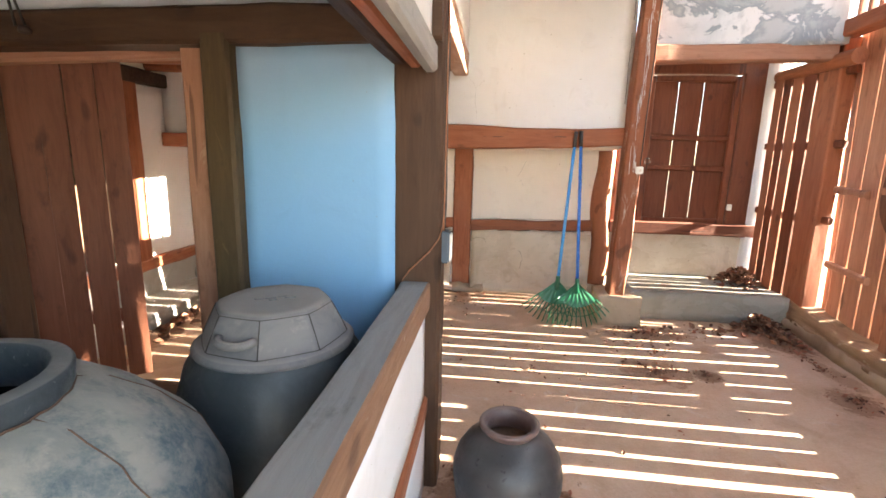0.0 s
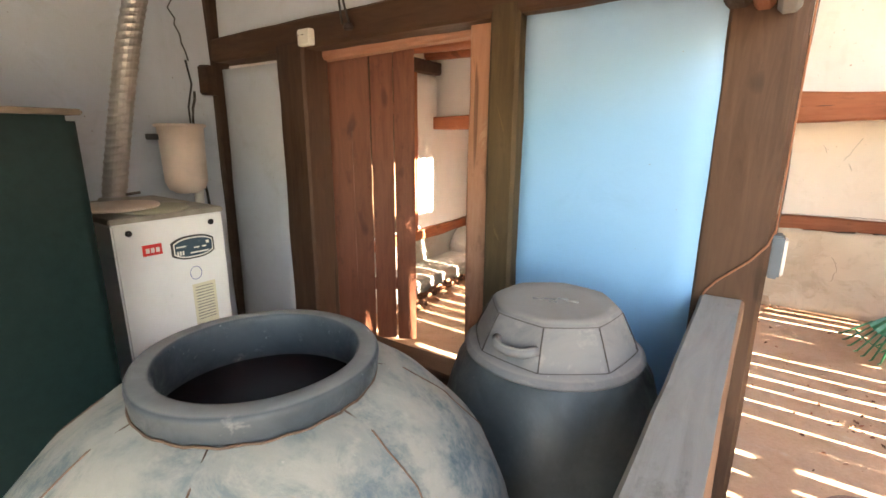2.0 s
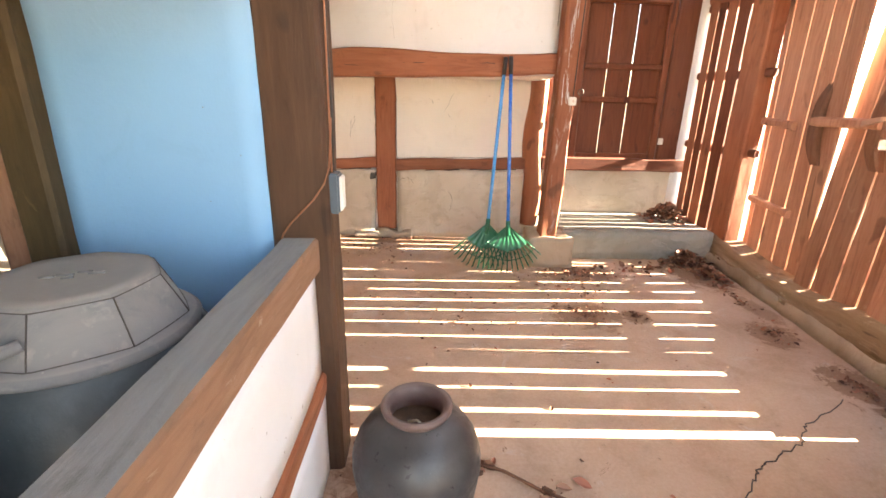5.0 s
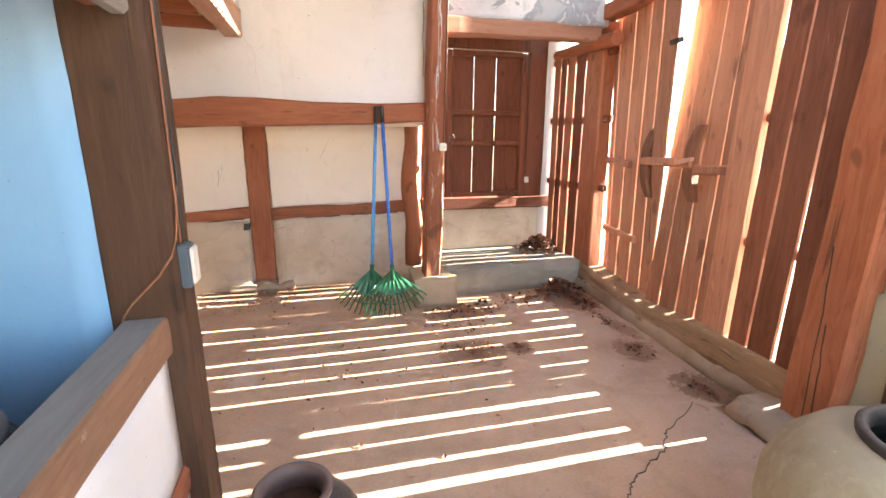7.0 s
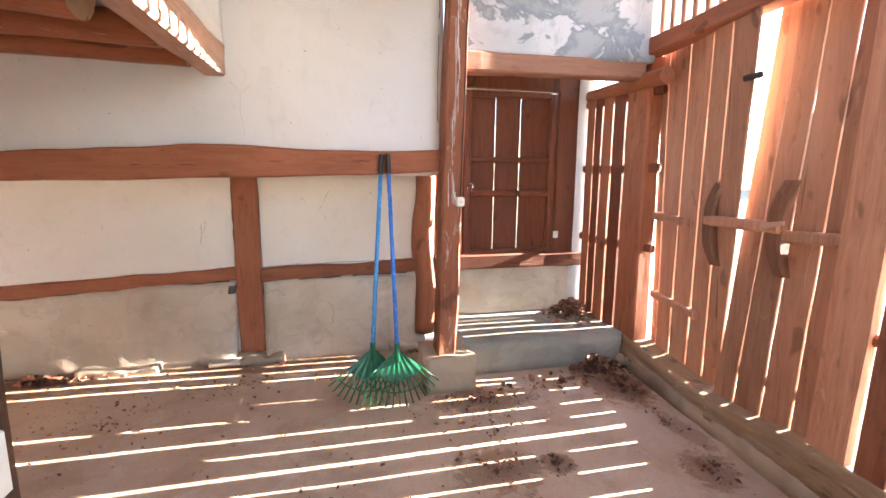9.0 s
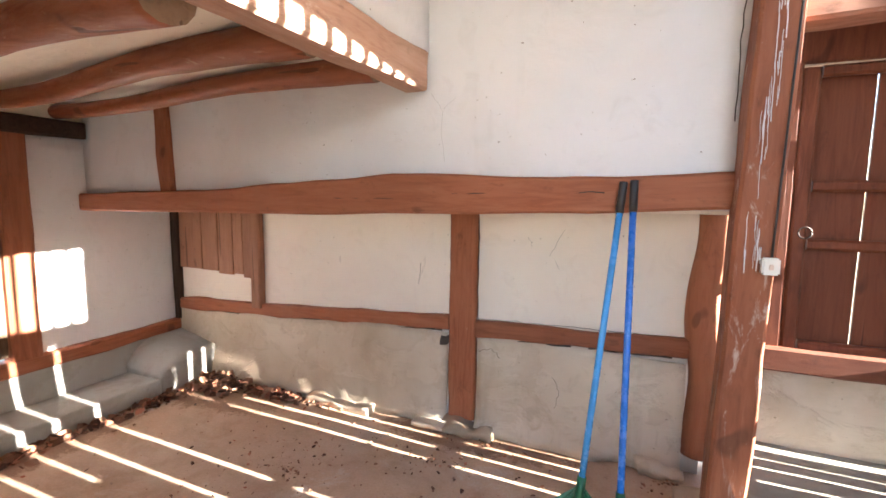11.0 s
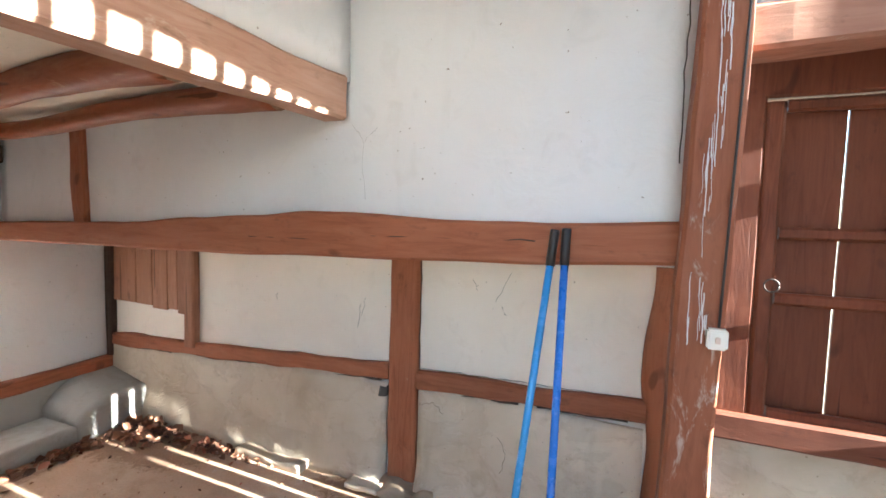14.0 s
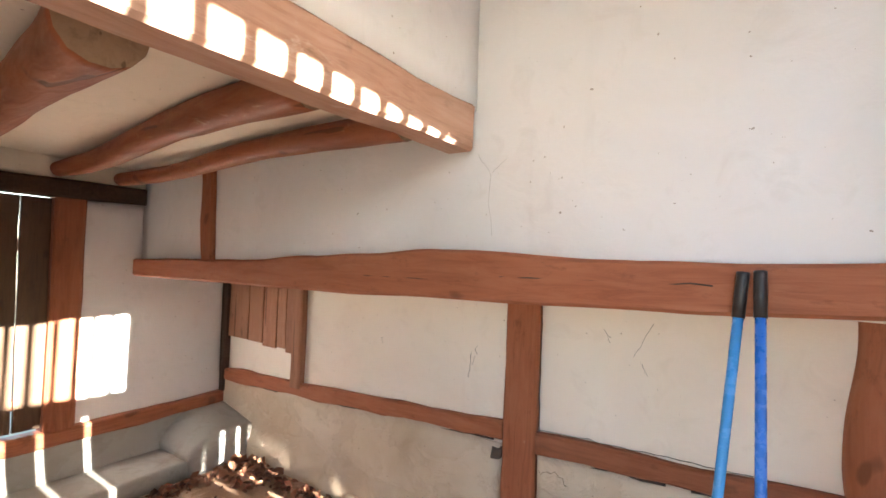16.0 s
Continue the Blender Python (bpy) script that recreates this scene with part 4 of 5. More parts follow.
sub("head", hewn((-2.1, 1.8, 1.745), (-1.21, 1.8, 1.765), 0.08, 0.05, wob=0.004, seed=60), pale_beam_x, door1, "pale door head")

# ---- half wall with timber cap ----
cap_mat = wood("dusty_grey_cap_timber", (0.22, 0.21, 0.2), (0.31, 0.3, 0.285), (0.39, 0.375, 0.355), "y", 0.8, (0.4, 0.37, 0.33), 0.6)
cap = structure(part("sill_halfwall", hewn((-0.29, 0.45, 0.845), (-0.29, 1.69, 0.845), 0.112, 0.11, wob=0.006, seed=61, bevel=0.008), [cap_mat, cap_edge]), "timber cap of the half wall, dusty grey on top", "sill")
for p in cap.data.polygons:
    if p.normal.x > 0.4:
        p.material_index = 1
structure(part("wall_half", slab(-0.33, -0.25, 0.45, 1.69, 0.42, 0.79, 0.08, 0.005, 24.0), white_plaster), "white plastered half wall", "wall")
structure(part("rail_half", hewn((-0.285, 0.45, 0.375), (-0.285, 1.69, 0.375), 0.1, 0.09, wob=0.008, seed=62), wood_y), "red-brown rail low in the half wall", "rail")
structure(part("wall_half_base", slab(-0.33, -0.245, 0.45, 1.69, 0.0, 0.33, 0.08, 0.008, 25.0), white_plaster), "white plastered foot of the half wall", "wall")
structure(part("beam_halfwall", hewn((-0.243, -2.6, 1.73), (-0.243, 1.685, 1.724), 0.05, 0.096, wob=0.005, seed=63), cap_mat), "dusty pale brown outer board over the half-wall opening", "beam")
structure(part("beam_halfwall_inner", hewn((-0.297, -2.6, 1.745), (-0.297, 1.685, 1.738), 0.05, 0.1, wob=0.005, seed=64), wood_y), "brown beam behind the outer board", "beam")
structure(part("beam_halfwall_back", hewn((-0.357, -2.6, 1.762), (-0.357, 1.685, 1.755), 0.062, 0.11, wob=0.006, seed=65), dark_wood_y), "dark inner beam of the stepped lintel", "beam")
structure(part("wall_halfwall_over", slab(-0.37, -0.235, -2.6, 1.7, 1.775, 2.24, 0.1, 0.004, 26.0), white_plaster), "white plaster above the stacked beams", "wall")

# ---- east side: plank gate ----
def gx(y):
    return 2.42 + 0.093 * (y - 1.85)


def gate_board(y0b, y1b, z0, y0t, y1t, z1, seed, off=0.0, thick=0.025):
    return board(((gx(y1b) + off, y1b, z0), (gx(y0b) + off, y0b, z0), (gx(y0t) + off, y0t, z1), (gx(y1t) + off, y1t, z1)), (-1, 0.093, 0), thick, seed, 0.004, 18)


def sag(y):
    """The worn threshold hangs lowest a little north of its middle."""
    return 0.05 * max(0.0, 1 - ((y - 3.3) / 0.85) ** 2)


def curb_shape(v):
    v.x += gx(v.y) - 2.42 + 0.012 * noise.noise(Vector((v.y * 4, v.z * 9, 1)))
    if v.z > 0.04:
        v.x += 0.02 + 0.012 * noise.noise(Vector((v.y * 9, 0, 7)))
        v.z += 0.024 * noise.noise(Vector((v.y * 6, v.x * 6, 2))) + 0.014 * noise.noise(Vector((v.y * 17, v.x * 17, 4)))
    return v


def threshold_shape(v):
    if v.z > 0.13:
        v.z -= sag(v.y) * (1 + 1.2 * min(1.0, max(0.0, (2.6 - v.x) / 0.15)))
        v.x += 0.012
    else:
        v.z -= 0.4 * sag(v.y)
    v.x += gx(v.y) - 2.42 + 0.01 * noise.noise(Vector((v.y * 3, v.z * 6, 5)))
    v.z += 0.006 * noise.noise(Vector((v.y * 7, v.x * 7, 3)))
    return v


structure(part("kerb_gate", slab(2.345, 2.62, 1.9, 4.1, 0.0, 0.09, 0.045, 0.012, 30.0, curb_shape, freq=6), stone_mat), "lumpy tan cement bed under the gate threshold", "kerb")
structure(part("threshold_gate", slab(2.372, 2.62, 1.84, 4.09, 0.075, 0.262, 0.05, 0.008, 31.0, threshold_shape), threshold_wood), "worn brown timber threshold of the gate, sagging in its middle", "threshold")
structure(part("post_gate_left", hewn((2.66, 4.08, 0.1), (2.665, 4.115, 2.34), 0.25, 0.13, (1, 0, 0), 0.006, seed=71), wood_z), "red-brown gate post", "post")
structure(part("post_gate_right", hewn((2.375, 1.715, 0.0), (2.4, 1.655, 2.5), 0.215, 0.14, (1, 0, 0), 0.012, seed=72), wood_z), "broad red-brown gate post with cracks", "post")
structure(part("beam_gate", hewn((gx(4.0), 4.02, 2.39), (gx(1.5), 1.5, 2.385), 0.13, 0.12, wob=0.008, seed=73), wood_y), "red-brown beam above the gate", "beam")
structure(part("beam_alcove_side", log([(2.56, 3.75, 2.16), (2.58, 4.2, 2.17), (2.6, 4.86, 2.17)], 0.058, 0.052, 74.0), [wood_y, end_wood]), "red-brown tie beam at the alcove's side", "beam")

OUT_L, OUT_R = 0.13, 0.075
gate_l = thing("gate_leaf", (gx(3.5) + OUT_L, 3.5, 0.2), "sunlit wooden plank gate leaf, slightly ajar", "gate", "gate leaves")
gate_r = thing("gate_leaf", (gx(2.75) + OUT_R, 2.75, 0.2), "wooden plank gate leaf with a broad stile", "gate", "gate leaves")


def lean_l(y):
    """The northern leaf's free edge leans into the yard at its top."""
    return OUT_L - 0.01 - 0.18 * (4.06 - y) / 1.06


def leaf_planks(leaf, out, out_top, edges, seams, top, seed, foot):
    """Upright planks between seams (y below, y above, gap below, gap above); edges are the leaf's two ends."""
    n0, n1 = edges
    cuts = [(n0[0], n0[1], 0.0, 0.0)] + seams + [(n1[0], n1[1], 0.0, 0.0)]
    for i, (p, q) in enumerate(zip(cuts, cuts[1:])):
        hb, ht = p[0] - p[2] / 2, p[1] - p[3] / 2
        lb, lt = q[0] + q[2] / 2, q[1] + q[3] / 2
        sub("plank", board(((gx(hb) + out, hb, foot(hb)), (gx(lb) + out, lb, foot(lb)), (gx(lt) + out_top(lt), lt, top(lt)), (gx(ht) + out_top(ht), ht, top(ht))), (-1, 0.093, 0), 0.012, seed + i * 3.7, 0.0035, 22), gate_wood, leaf)


leaf_planks(gate_l, OUT_L, lean_l, ((3.93, 4.03), (3.216, 2.988)),
            [(3.87, 3.925, 0.014, 0.01), (3.714, 3.64, 0.017, 0.015), (3.524, 3.385, 0.017, 0.014), (3.358, 3.2, 0.017, 0.014)],
            lambda y: 2.333 + 0.045 * (y - 3.0), 70, lambda y: 0.262 - 2.0 * sag(y))
leaf_planks(gate_r, OUT_R, lambda y: OUT_R, ((3.18, 2.988), (2.36, 2.33)),
            [(3.029, 2.868, 0.016, 0.004), (2.842, 2.724, 0.017, 0.009), (2.654, 2.569, 0.017, 0.007), (2.496, 2.434, 0.013, 0.008)],
            lambda y: 2.322 + 0.03 * (y - 2.4), 90, lambda y: 0.262 - 2.0 * sag(y))


def face_l(y, z):
    """Inner face of the leaning leaf."""
    return gx(y) + OUT_L + (lean_l(y) - OUT_L) * (z - 0.25) / 2.1


for y0, y1, z0, z1 in ((3.55, 3.98, 1.185, 1.2), (3.42, 3.92, 0.585, 0.605)):
    sub("batten", hewn((face_l(y0, z0) - 0.022, y0, z0), (face_l(y1, z1) - 0.022, y1, z1), 0.04, 0.055, wob=0.004, seed=z0), gate_wood, gate_l)
sub("batten", hewn((gx(3.24) + OUT_L + 0.035, 3.24, 0.345), (gx(3.95) + OUT_L + 0.035, 3.95, 0.35), 0.045, 0.055, wob=0.004, seed=3.1), gate_wood, gate_l)
sub("batten", hewn((gx(2.47) + OUT_R - 0.022, 2.465, 1.215), (gx(2.88) + OUT_R - 0.022, 2.88, 1.185), 0.045, 0.06, wob=0.004, seed=5), gate_wood, gate_r)
sub("batten", hewn((gx(2.4) + OUT_R + 0.035, 2.4, 0.42), (gx(3.16) + OUT_R + 0.035, 3.16, 0.375), 0.045, 0.06, wob=0.004, seed=5.5), gate_wood, gate_r)
sub("stile", board(((gx(2.5) - 0.005, 2.5, 0.262), (gx(2.319) - 0.005, 2.319, 0.262), (gx(2.262) - 0.005, 2.262, 2.345), (gx(2.445) - 0.005, 2.445, 2.345)), (-1, 0.093, 0), 0.04, 97, 0.005, 20), gate_wood, gate_r)


def bracket(x, y, z0, z1, wide, deep, bow):
    """A carved latch bracket: a thick board bowed sideways, with rounded ends."""
    bm = bmesh.new()
    rings = []
    n = 14
    for i in range(n + 1):
        f = i / n
        k = 4 * f * (1 - f)
        c = y + bow * k
        w = wide / 2 * (0.85 + 0.15 * min(1, k * 1.6))
        d = deep * (0.55 + 0.45 * min(1, k * 1.3))
        z = z0 + (z1 - z0) * f
        rings.append([bm.verts.new(v) for v in ((x, c + w, z), (x - d * 0.8, c + w, z), (x - d, c + w * 0.7, z), (x - d, c - w * 0.7, z), (x - d * 0.8, c - w, z), (x, c - w, z))])
    for p, q in zip(rings, rings[1:]):
        for j in range(6):
            bm.faces.new((p[j], p[(j + 1) % 6], q[(j + 1) % 6], q[j]))
    bm.faces.new(rings[0][::-1])
    bm.faces.new(rings[-1])
    bmesh.ops.recalc_face_normals(bm, faces=bm.faces)
    return bm


sub("latch_bracket", bracket(face_l(3.3, 1.2) + 0.015, 3.26, 0.955, 1.475, 0.085, 0.07, 0.05), bracket_wood, gate_l, "thick curved carved latch bracket")
sub("latch_bracket", bracket(gx(2.85) + OUT_R, 2.795, 0.985, 1.475, 0.085, 0.065, 0.045), bracket_wood, gate_r, "thick curved carved latch bracket")
sub("latch_bar", hewn((gx(2.84) + 0.02, 2.8, 1.235), (face_l(3.34, 1.2) - 0.04, 3.33, 1.225), 0.05, 0.06, wob=0.003, seed=6), gate_wood, gate_l, "sliding wooden bolt")
sub("bolt_end", board(((gx(2.87) - 0.04, 2.865, 1.22), (gx(2.76) - 0.03, 2.76, 1.255), (gx(2.76) - 0.03, 2.76, 1.275), (gx(2.87) - 0.04, 2.865, 1.255)), (-1, 0.093, 0), 0.03, 3.0, 0.002, 4), pale_beam_y, gate_r, "bare pale end of the bolt")
sub("hinge_pin", tube([(face_l(3.05, 2.0) - 0.02, 3.06, 2.0), (face_l(3.0, 2.0) - 0.02, 2.96, 2.0)], 0.018, 8), iron, gate_l, "dark peg at the leaf's edge")

fence = thing("plank_fence", (gx(2.1), 2.1, 0.22), "fixed red-brown planks beside the gate with wide gaps", "plank wall")
for i, (a0, a1, t0, t1) in enumerate(((2.163, 2.284, 2.092, 2.224), (2.0, 2.147, 1.932, 2.082), (1.872, 1.967, 1.75, 1.931))):
    sub("plank", gate_board(a0, a1, 0.24, t0, t1, 2.36, i * 6.1 + 120, 0.0, 0.018), fence_wood, fence)
for z in (0.83, 1.5):
    sub("rail", hewn((gx(1.8) + 0.035, 1.8, z), (gx(2.3) + 0.035, 2.3, z), 0.035, 0.05, wob=0.004, seed=z), wood_y, fence)

fence2 = thing("plank_fence", (2.62, 4.4, 0.25), "dark weathered planks at the alcove's open side", "plank wall")
for i, (y0, y1) in enumerate(((3.99, 4.07), (4.09, 4.222), (4.241, 4.367), (4.386, 4.497), (4.514, 4.6), (4.608, 4.7))):
    x0, x1 = 2.63 - 0.12 * (y0 - 3.99), 2.63 - 0.12 * (y1 - 3.99)
    sub("plank", board(((x1, y1, 0.235), (x0, y0, 0.235), (x0, y0, 2.2), (x1, y1, 2.2)), (-1, -0.12, 0), 0.022, i * 2.9 + 150, 0.004), wood_z if i % 2 else door_wood, fence2)
for z in (0.95, 1.55, 2.1):
    sub("rail", hewn((2.67, 3.9, z), (2.56, 4.87, z), 0.04, 0.06, wob=0.004, seed=z), door_wood, fence2)

# slatted vent above the gate
vent = thing("slatted_vent", (gx(3), 2.8, 2.5), "row of upright wooden bars above the gate", "slatted opening")
y = 2.21
while y < 4.0:
    sub("bar", hewn((gx(y), y, 2.43), (gx(y), y + 0.004, 3.1), 0.042, 0.045, (1, 0, 0), 0.003, bevel=0.007, seed=y), gate_wood, vent)
    y += 0.112
# Unseen filler south of the bars, added to stop sun reaching the plank door.
structure(part("wall_vent_side", slab(2.44, 2.52, 0.5, 2.17, 2.44, 3.4, 0.2, 0.004, 46.0), white_plaster), "added unseen panel that keeps the sun off the store door", "wall")
structure(part("beam_eave", hewn((gx(4.1), 4.12, 3.205), (gx(0.5), 0.5, 3.275), 0.14, 0.36, wob=0.006, seed=76), wood_y), "eave beam above the slatted opening", "beam")


def roof_shape(v):
    v.z += 1.15 * (v.x - 2.15)
    return v


# Roof out of view, pitched this steeply to screen the high walls from sun.
structure(part("roof_gate", slab(2.2, 2.95, 0.4, 5.2, 3.3, 3.42, 0.1, 0.004, 33.0, roof_shape), roof_mat), "unseen gatehouse roof, steepened to keep sun off the high walls", "roof")
# Unseen wall, kept tall to hold the sun off the half wall and jars.
structure(part("wall_gate_gable", slab(2.62, 2.9, -1.2, 0.5, 0.0, 3.9, 0.3, 0.004, 34.0), white_plaster), "added unseen outer wall that shades the half wall and jars", "wall")
structure(part("wall_east", slab(2.46, 2.6, 0.5, 1.66, 0.76, 3.3, 0.1, 0.006, 35.0), white_plaster), "white plastered wall beside the gate", "wall")
structure(part("baseboard_east", slab(2.41, 2.62, 0.5, 1.66, 0.0, 0.77, 0.07, 0.008, 36.0), green_plinth), "greenish mossy cement plinth", "plinth")
structure(part("post_east", hewn((2.4, 1.46, 0.0), (2.4, 1.46, 2.5), 0.045, 0.05, (1, 0, 0), 0.004, seed=77), dark_wood_z), "dark slim post on the east wall", "post")


def ledge_shape(v):
    d = max(0.0, (2.3 - v.x) / 0.13) ** 2 + max(0.0, (v.y - 1.9) / 0.12) ** 2
    if v.z > 0.03:
        v.z *= max(0.25, 1 - 0.45 * d)
    return v


structure(part("ledge_east", slab(2.17, 2.46, 1.5, 2.0, 0.0, 0.115, 0.025, 0.03, 37.0, ledge_shape, freq=8), stone_mat), "low worn cement ledge beside the gate post", "ledge")
structure(part("wall_south", slab(-6.0, 9.0, -9.2, -9.0, -0.1, 1.5, 0.5, 0.004, 38.0), white_plaster), "low plastered yard wall far behind", "wall")
structure(part("wall_alcove_outer", slab(2.5, 2.72, 4.757, 5.0, 0.0, 2.5, 0.1, 0.004, 39.0), white_plaster), "white plastered end of the alcove", "wall")

# distance seen through the gaps
structure(part("backdrop", slab(55, 58, -50, 50, -1, 9, 4, 1.2, 40.0, freq=0.08), hill_mat), "hazy wooded hill in the distance", "hill")

for p0, p1 in (((2.3, 1.7, 0.05), (2.31, 1.73, 0.95)), ((2.3, 1.66, 0.03), (2.305, 1.69, 0.6))):
    pts = [Vector(p0).lerp(Vector(p1), i / 9) + Vector((0, 0.012 * noise.noise(Vector((i * 0.6, p0[1] * 9, 0))), 0)) for i in range(10)]
    structure(part("post_crack", tube(pts, 0.0026, 5), iron), "drying crack in the gate post", "crack")


# ---- jars ----
def seam(points, r=0.004):
    return tube(points, r, 5)


BJ = (-0.93, 0.57, 0.03)
big = thing("large_jar", BJ, "large open clay jar, dusty grey with blue-grey rim, dark liquid inside", "jar")
BODY = [(0.2, 0.0), (0.24, 0.03), (0.34, 0.2), (0.42, 0.4), (0.452, 0.55), (0.448, 0.66), (0.41, 0.76), (0.335, 0.845), (0.25, 0.907), (0.185, 0.923)]
big_body = sub("body", lathe(BODY, BJ, 64, 0.03, 3.0), big_jar_mat, big)
sub("rim", lathe([(0.19, 0.91), (0.198, 0.917), (0.204, 0.93), (0.2065, 0.956), (0.2065, 0.961), (0.204, 0.9655), (0.1995, 0.9675), (0.175, 0.9695), (0.1705, 0.968), (0.1675, 0.9635), (0.166, 0.957), (0.166, 0.9), (0.19, 0.86), (0.3, 0.78), (0.3, 0.7), (0.1, 0.7)], BJ, 72, 0.025, 1.0, bottom=False), big_rim_mat, big, "thick blue-grey rim with a chalky lip")
sub("liquid", lathe([(0.0005, 0.868), (0.188, 0.868)], BJ, 48), water_dark, big, "still dark liquid")


def body_r(profile, z):
    for (r0, z0), (r1, z1) in zip(profile, profile[1:]):
        if z0 <= z <= z1:
            return r0 + (r1 - r0) * (z - z0) / (z1 - z0)
    return profile[-1][0]


from mathutils.bvhtree import BVHTree
skin = BVHTree.FromPolygons([v.co for v in big_body.data.vertices], [p.vertices[:] for p in big_body.data.polygons])
ring = []
for i in range(73):
    an = 2 * math.pi * i / 72
    ring.append((BJ[0] + 0.2035 * math.cos(an), BJ[1] + 0.2035 * math.sin(an), BJ[2] + 0.9215 + 0.002 * math.sin(i * 1.9)))
sub("seam", seam(ring, 0.0022), seam_rust, big, "rusty mortar joint under the rim")
for a in (-100, -55, 2, 48, 130, 190, 225):
    an = radians(a)
    pts = []
    for i in range(26):
        z = 0.922 - 0.5 * i / 25
        r = body_r(BODY, z) * (1 + 0.03 * noise.noise(Vector((math.cos(an) * 1.2 + 3.0, math.sin(an) * 1.2, z * 2.2)))) + 0.0045
        w = an + 0.01 * math.sin(i * 0.7) + 0.006 * math.sin(i * 2.1)
        near = skin.find_nearest(Vector((BJ[0] + r * math.cos(w), BJ[1] + r * math.sin(w), BJ[2] + z)))
        pts.append(near[0] + near[1] * 0.0006)
    sub("seam", seam(pts, 0.0017), seam_rust, big, "dark mended crack")

LJ = (-0.64, 1.235, 0.03)
lidj = thing("lidded_jar", LJ, "dark slate clay jar with a grey octagonal clay lid", "jar")
LB = [(0.16, 0.0), (0.185, 0.02), (0.25, 0.2), (0.284, 0.4), (0.292, 0.54), (0.284, 0.65), (0.255, 0.75), (0.215, 0.812)]
sub("body", lathe(LB, LJ, 56, 0.015, 5.0), lid_jar_mat, lidj)


def lid_bm():
    prof = [(0.218, 0.79), (0.229, 0.794), (0.232, 0.803), (0.22, 0.814), (0.205, 0.82), (0.197, 0.84), (0.162, 0.915), (0.152, 0.925), (0.12, 0.922), (0.0005, 0.922)]
    bm = lathe(prof, LJ, 64, 0.0)
    for v in bm.verts:
        d = Vector((v.co.x - LJ[0], v.co.y - LJ[1]))
        z = v.co.z - LJ[2]
        if 0.815 < z < 0.926 and d.length > 0.13:
            k = facet(math.atan2(d.y, d.x)) * 1.03
            v.co.x, v.co.y = LJ[0] + d.x * k, LJ[1] + d.y * k
    return bm


def facet(a):
    seg = math.pi / 4
    loc = (a - TURN_LID + seg * 0.5) % seg - seg / 2
    return 1 + (math.cos(seg / 2) / math.cos(loc) - 1) * 0.75


TURN_LID = radians(-9.5)
lid = sub("lid", lid_bm(), lid_mat, lidj, "grey octagonal clay lid with a flat top")
for i in range(8):
    a = math.pi / 4 * i + math.pi / 8 + TURN_LID
    k = facet(a) * 1.03
    pts = [(LJ[0] + r * k * math.cos(a), LJ[1] + r * k * math.sin(a), LJ[2] + z) for r, z in ((0.205, 0.821), (0.197, 0.841), (0.18, 0.878), (0.1625, 0.914))]
    part("joint", seam(pts, 0.0016), seam_mat, lid)
for r, z in ((0.2055, 0.8205), (0.1622, 0.914)):
    pts = []
    for i in range(97):
        a = 2 * math.pi * i / 96
        k = facet(a) * 1.03
        pts.append((LJ[0] + r * k * math.cos(a), LJ[1] + r * k * math.sin(a), LJ[2] + z))
    part("joint", seam(pts, 0.0014), seam_mat, lid)
ha = radians(264)
hx, hy = math.cos(ha), math.sin(ha)
pts = []
for i in range(9):
    f = (i - 4) / 4
    o = 0.03 * (1 - f ** 4)
    pts.append((LJ[0] + (0.183 + o) * hx - hy * 0.055 * f, LJ[1] + (0.183 + o) * hy + hx * 0.055 * f, LJ[2] + 0.866 - 0.008 * (1 - f * f)))
part("handle", tube(pts, 0.0115, 10), lid_mat, lid)
for dx, dy, l in ((-0.02, 0.0, 0.03), (0.01, 0.02, 0.025), (0.035, 0.015, 0.03), (-0.045, -0.015, 0.025), (0.0, -0.015, 0.02)):
    part("carved_mark", tube([(LJ[0] - 0.01 + dx, LJ[1] + dy, LJ[2] + 0.922), (LJ[0] - 0.01 + dx + l, LJ[1] + dy + 0.008, LJ[2] + 0.923)], 0.004, 5), lid_mat, lid)
sub("wire", tube([(LJ[0] - 0.2 + 0.02 * i, LJ[1] - 0.25 - 0.008 * i + 0.01 * math.sin(i), LJ[2] + 0.56 - 0.012 * i - 0.003 * i * i) for i in range(12)], 0.0025, 5), black_wire, lidj, "thin black wire hanging over the jar")

SJ = (0.085, 1.41, 0.0)
smallj = thing("small_jar", SJ, "small dark brown glazed jar with an open mouth on the floor", "jar")
sub("body", lathe([(0.1, 0.0), (0.125, 0.012), (0.152, 0.1), (0.176, 0.22), (0.188, 0.31), (0.187, 0.35), (0.176, 0.39), (0.15, 0.43), (0.112, 0.46), (0.08, 0.475)], SJ, 48, 0.015, 8.0), small_jar_mat, smallj)
sub("rim", lathe([(0.08, 0.468), (0.088, 0.478), (0.1, 0.492), (0.102, 0.503), (0.095, 0.51), (0.083, 0.505), (0.074, 0.49), (0.074, 0.45), (0.12, 0.4), (0.12, 0.35)], SJ, 48, 0.01, 2.0, bottom=False), small_rim_mat, smallj, "purplish brown flared rim")
sub("soil", lathe([(0.0005, 0.43), (0.125, 0.425)], SJ, 32), soil_mat, smallj, "dry soil and leaf litter")
sub("twig", tube([(0.06, 1.42, 0.435), (0.085, 1.41, 0.447), (0.11, 1.39, 0.438)], 0.004, 5), paper, smallj)

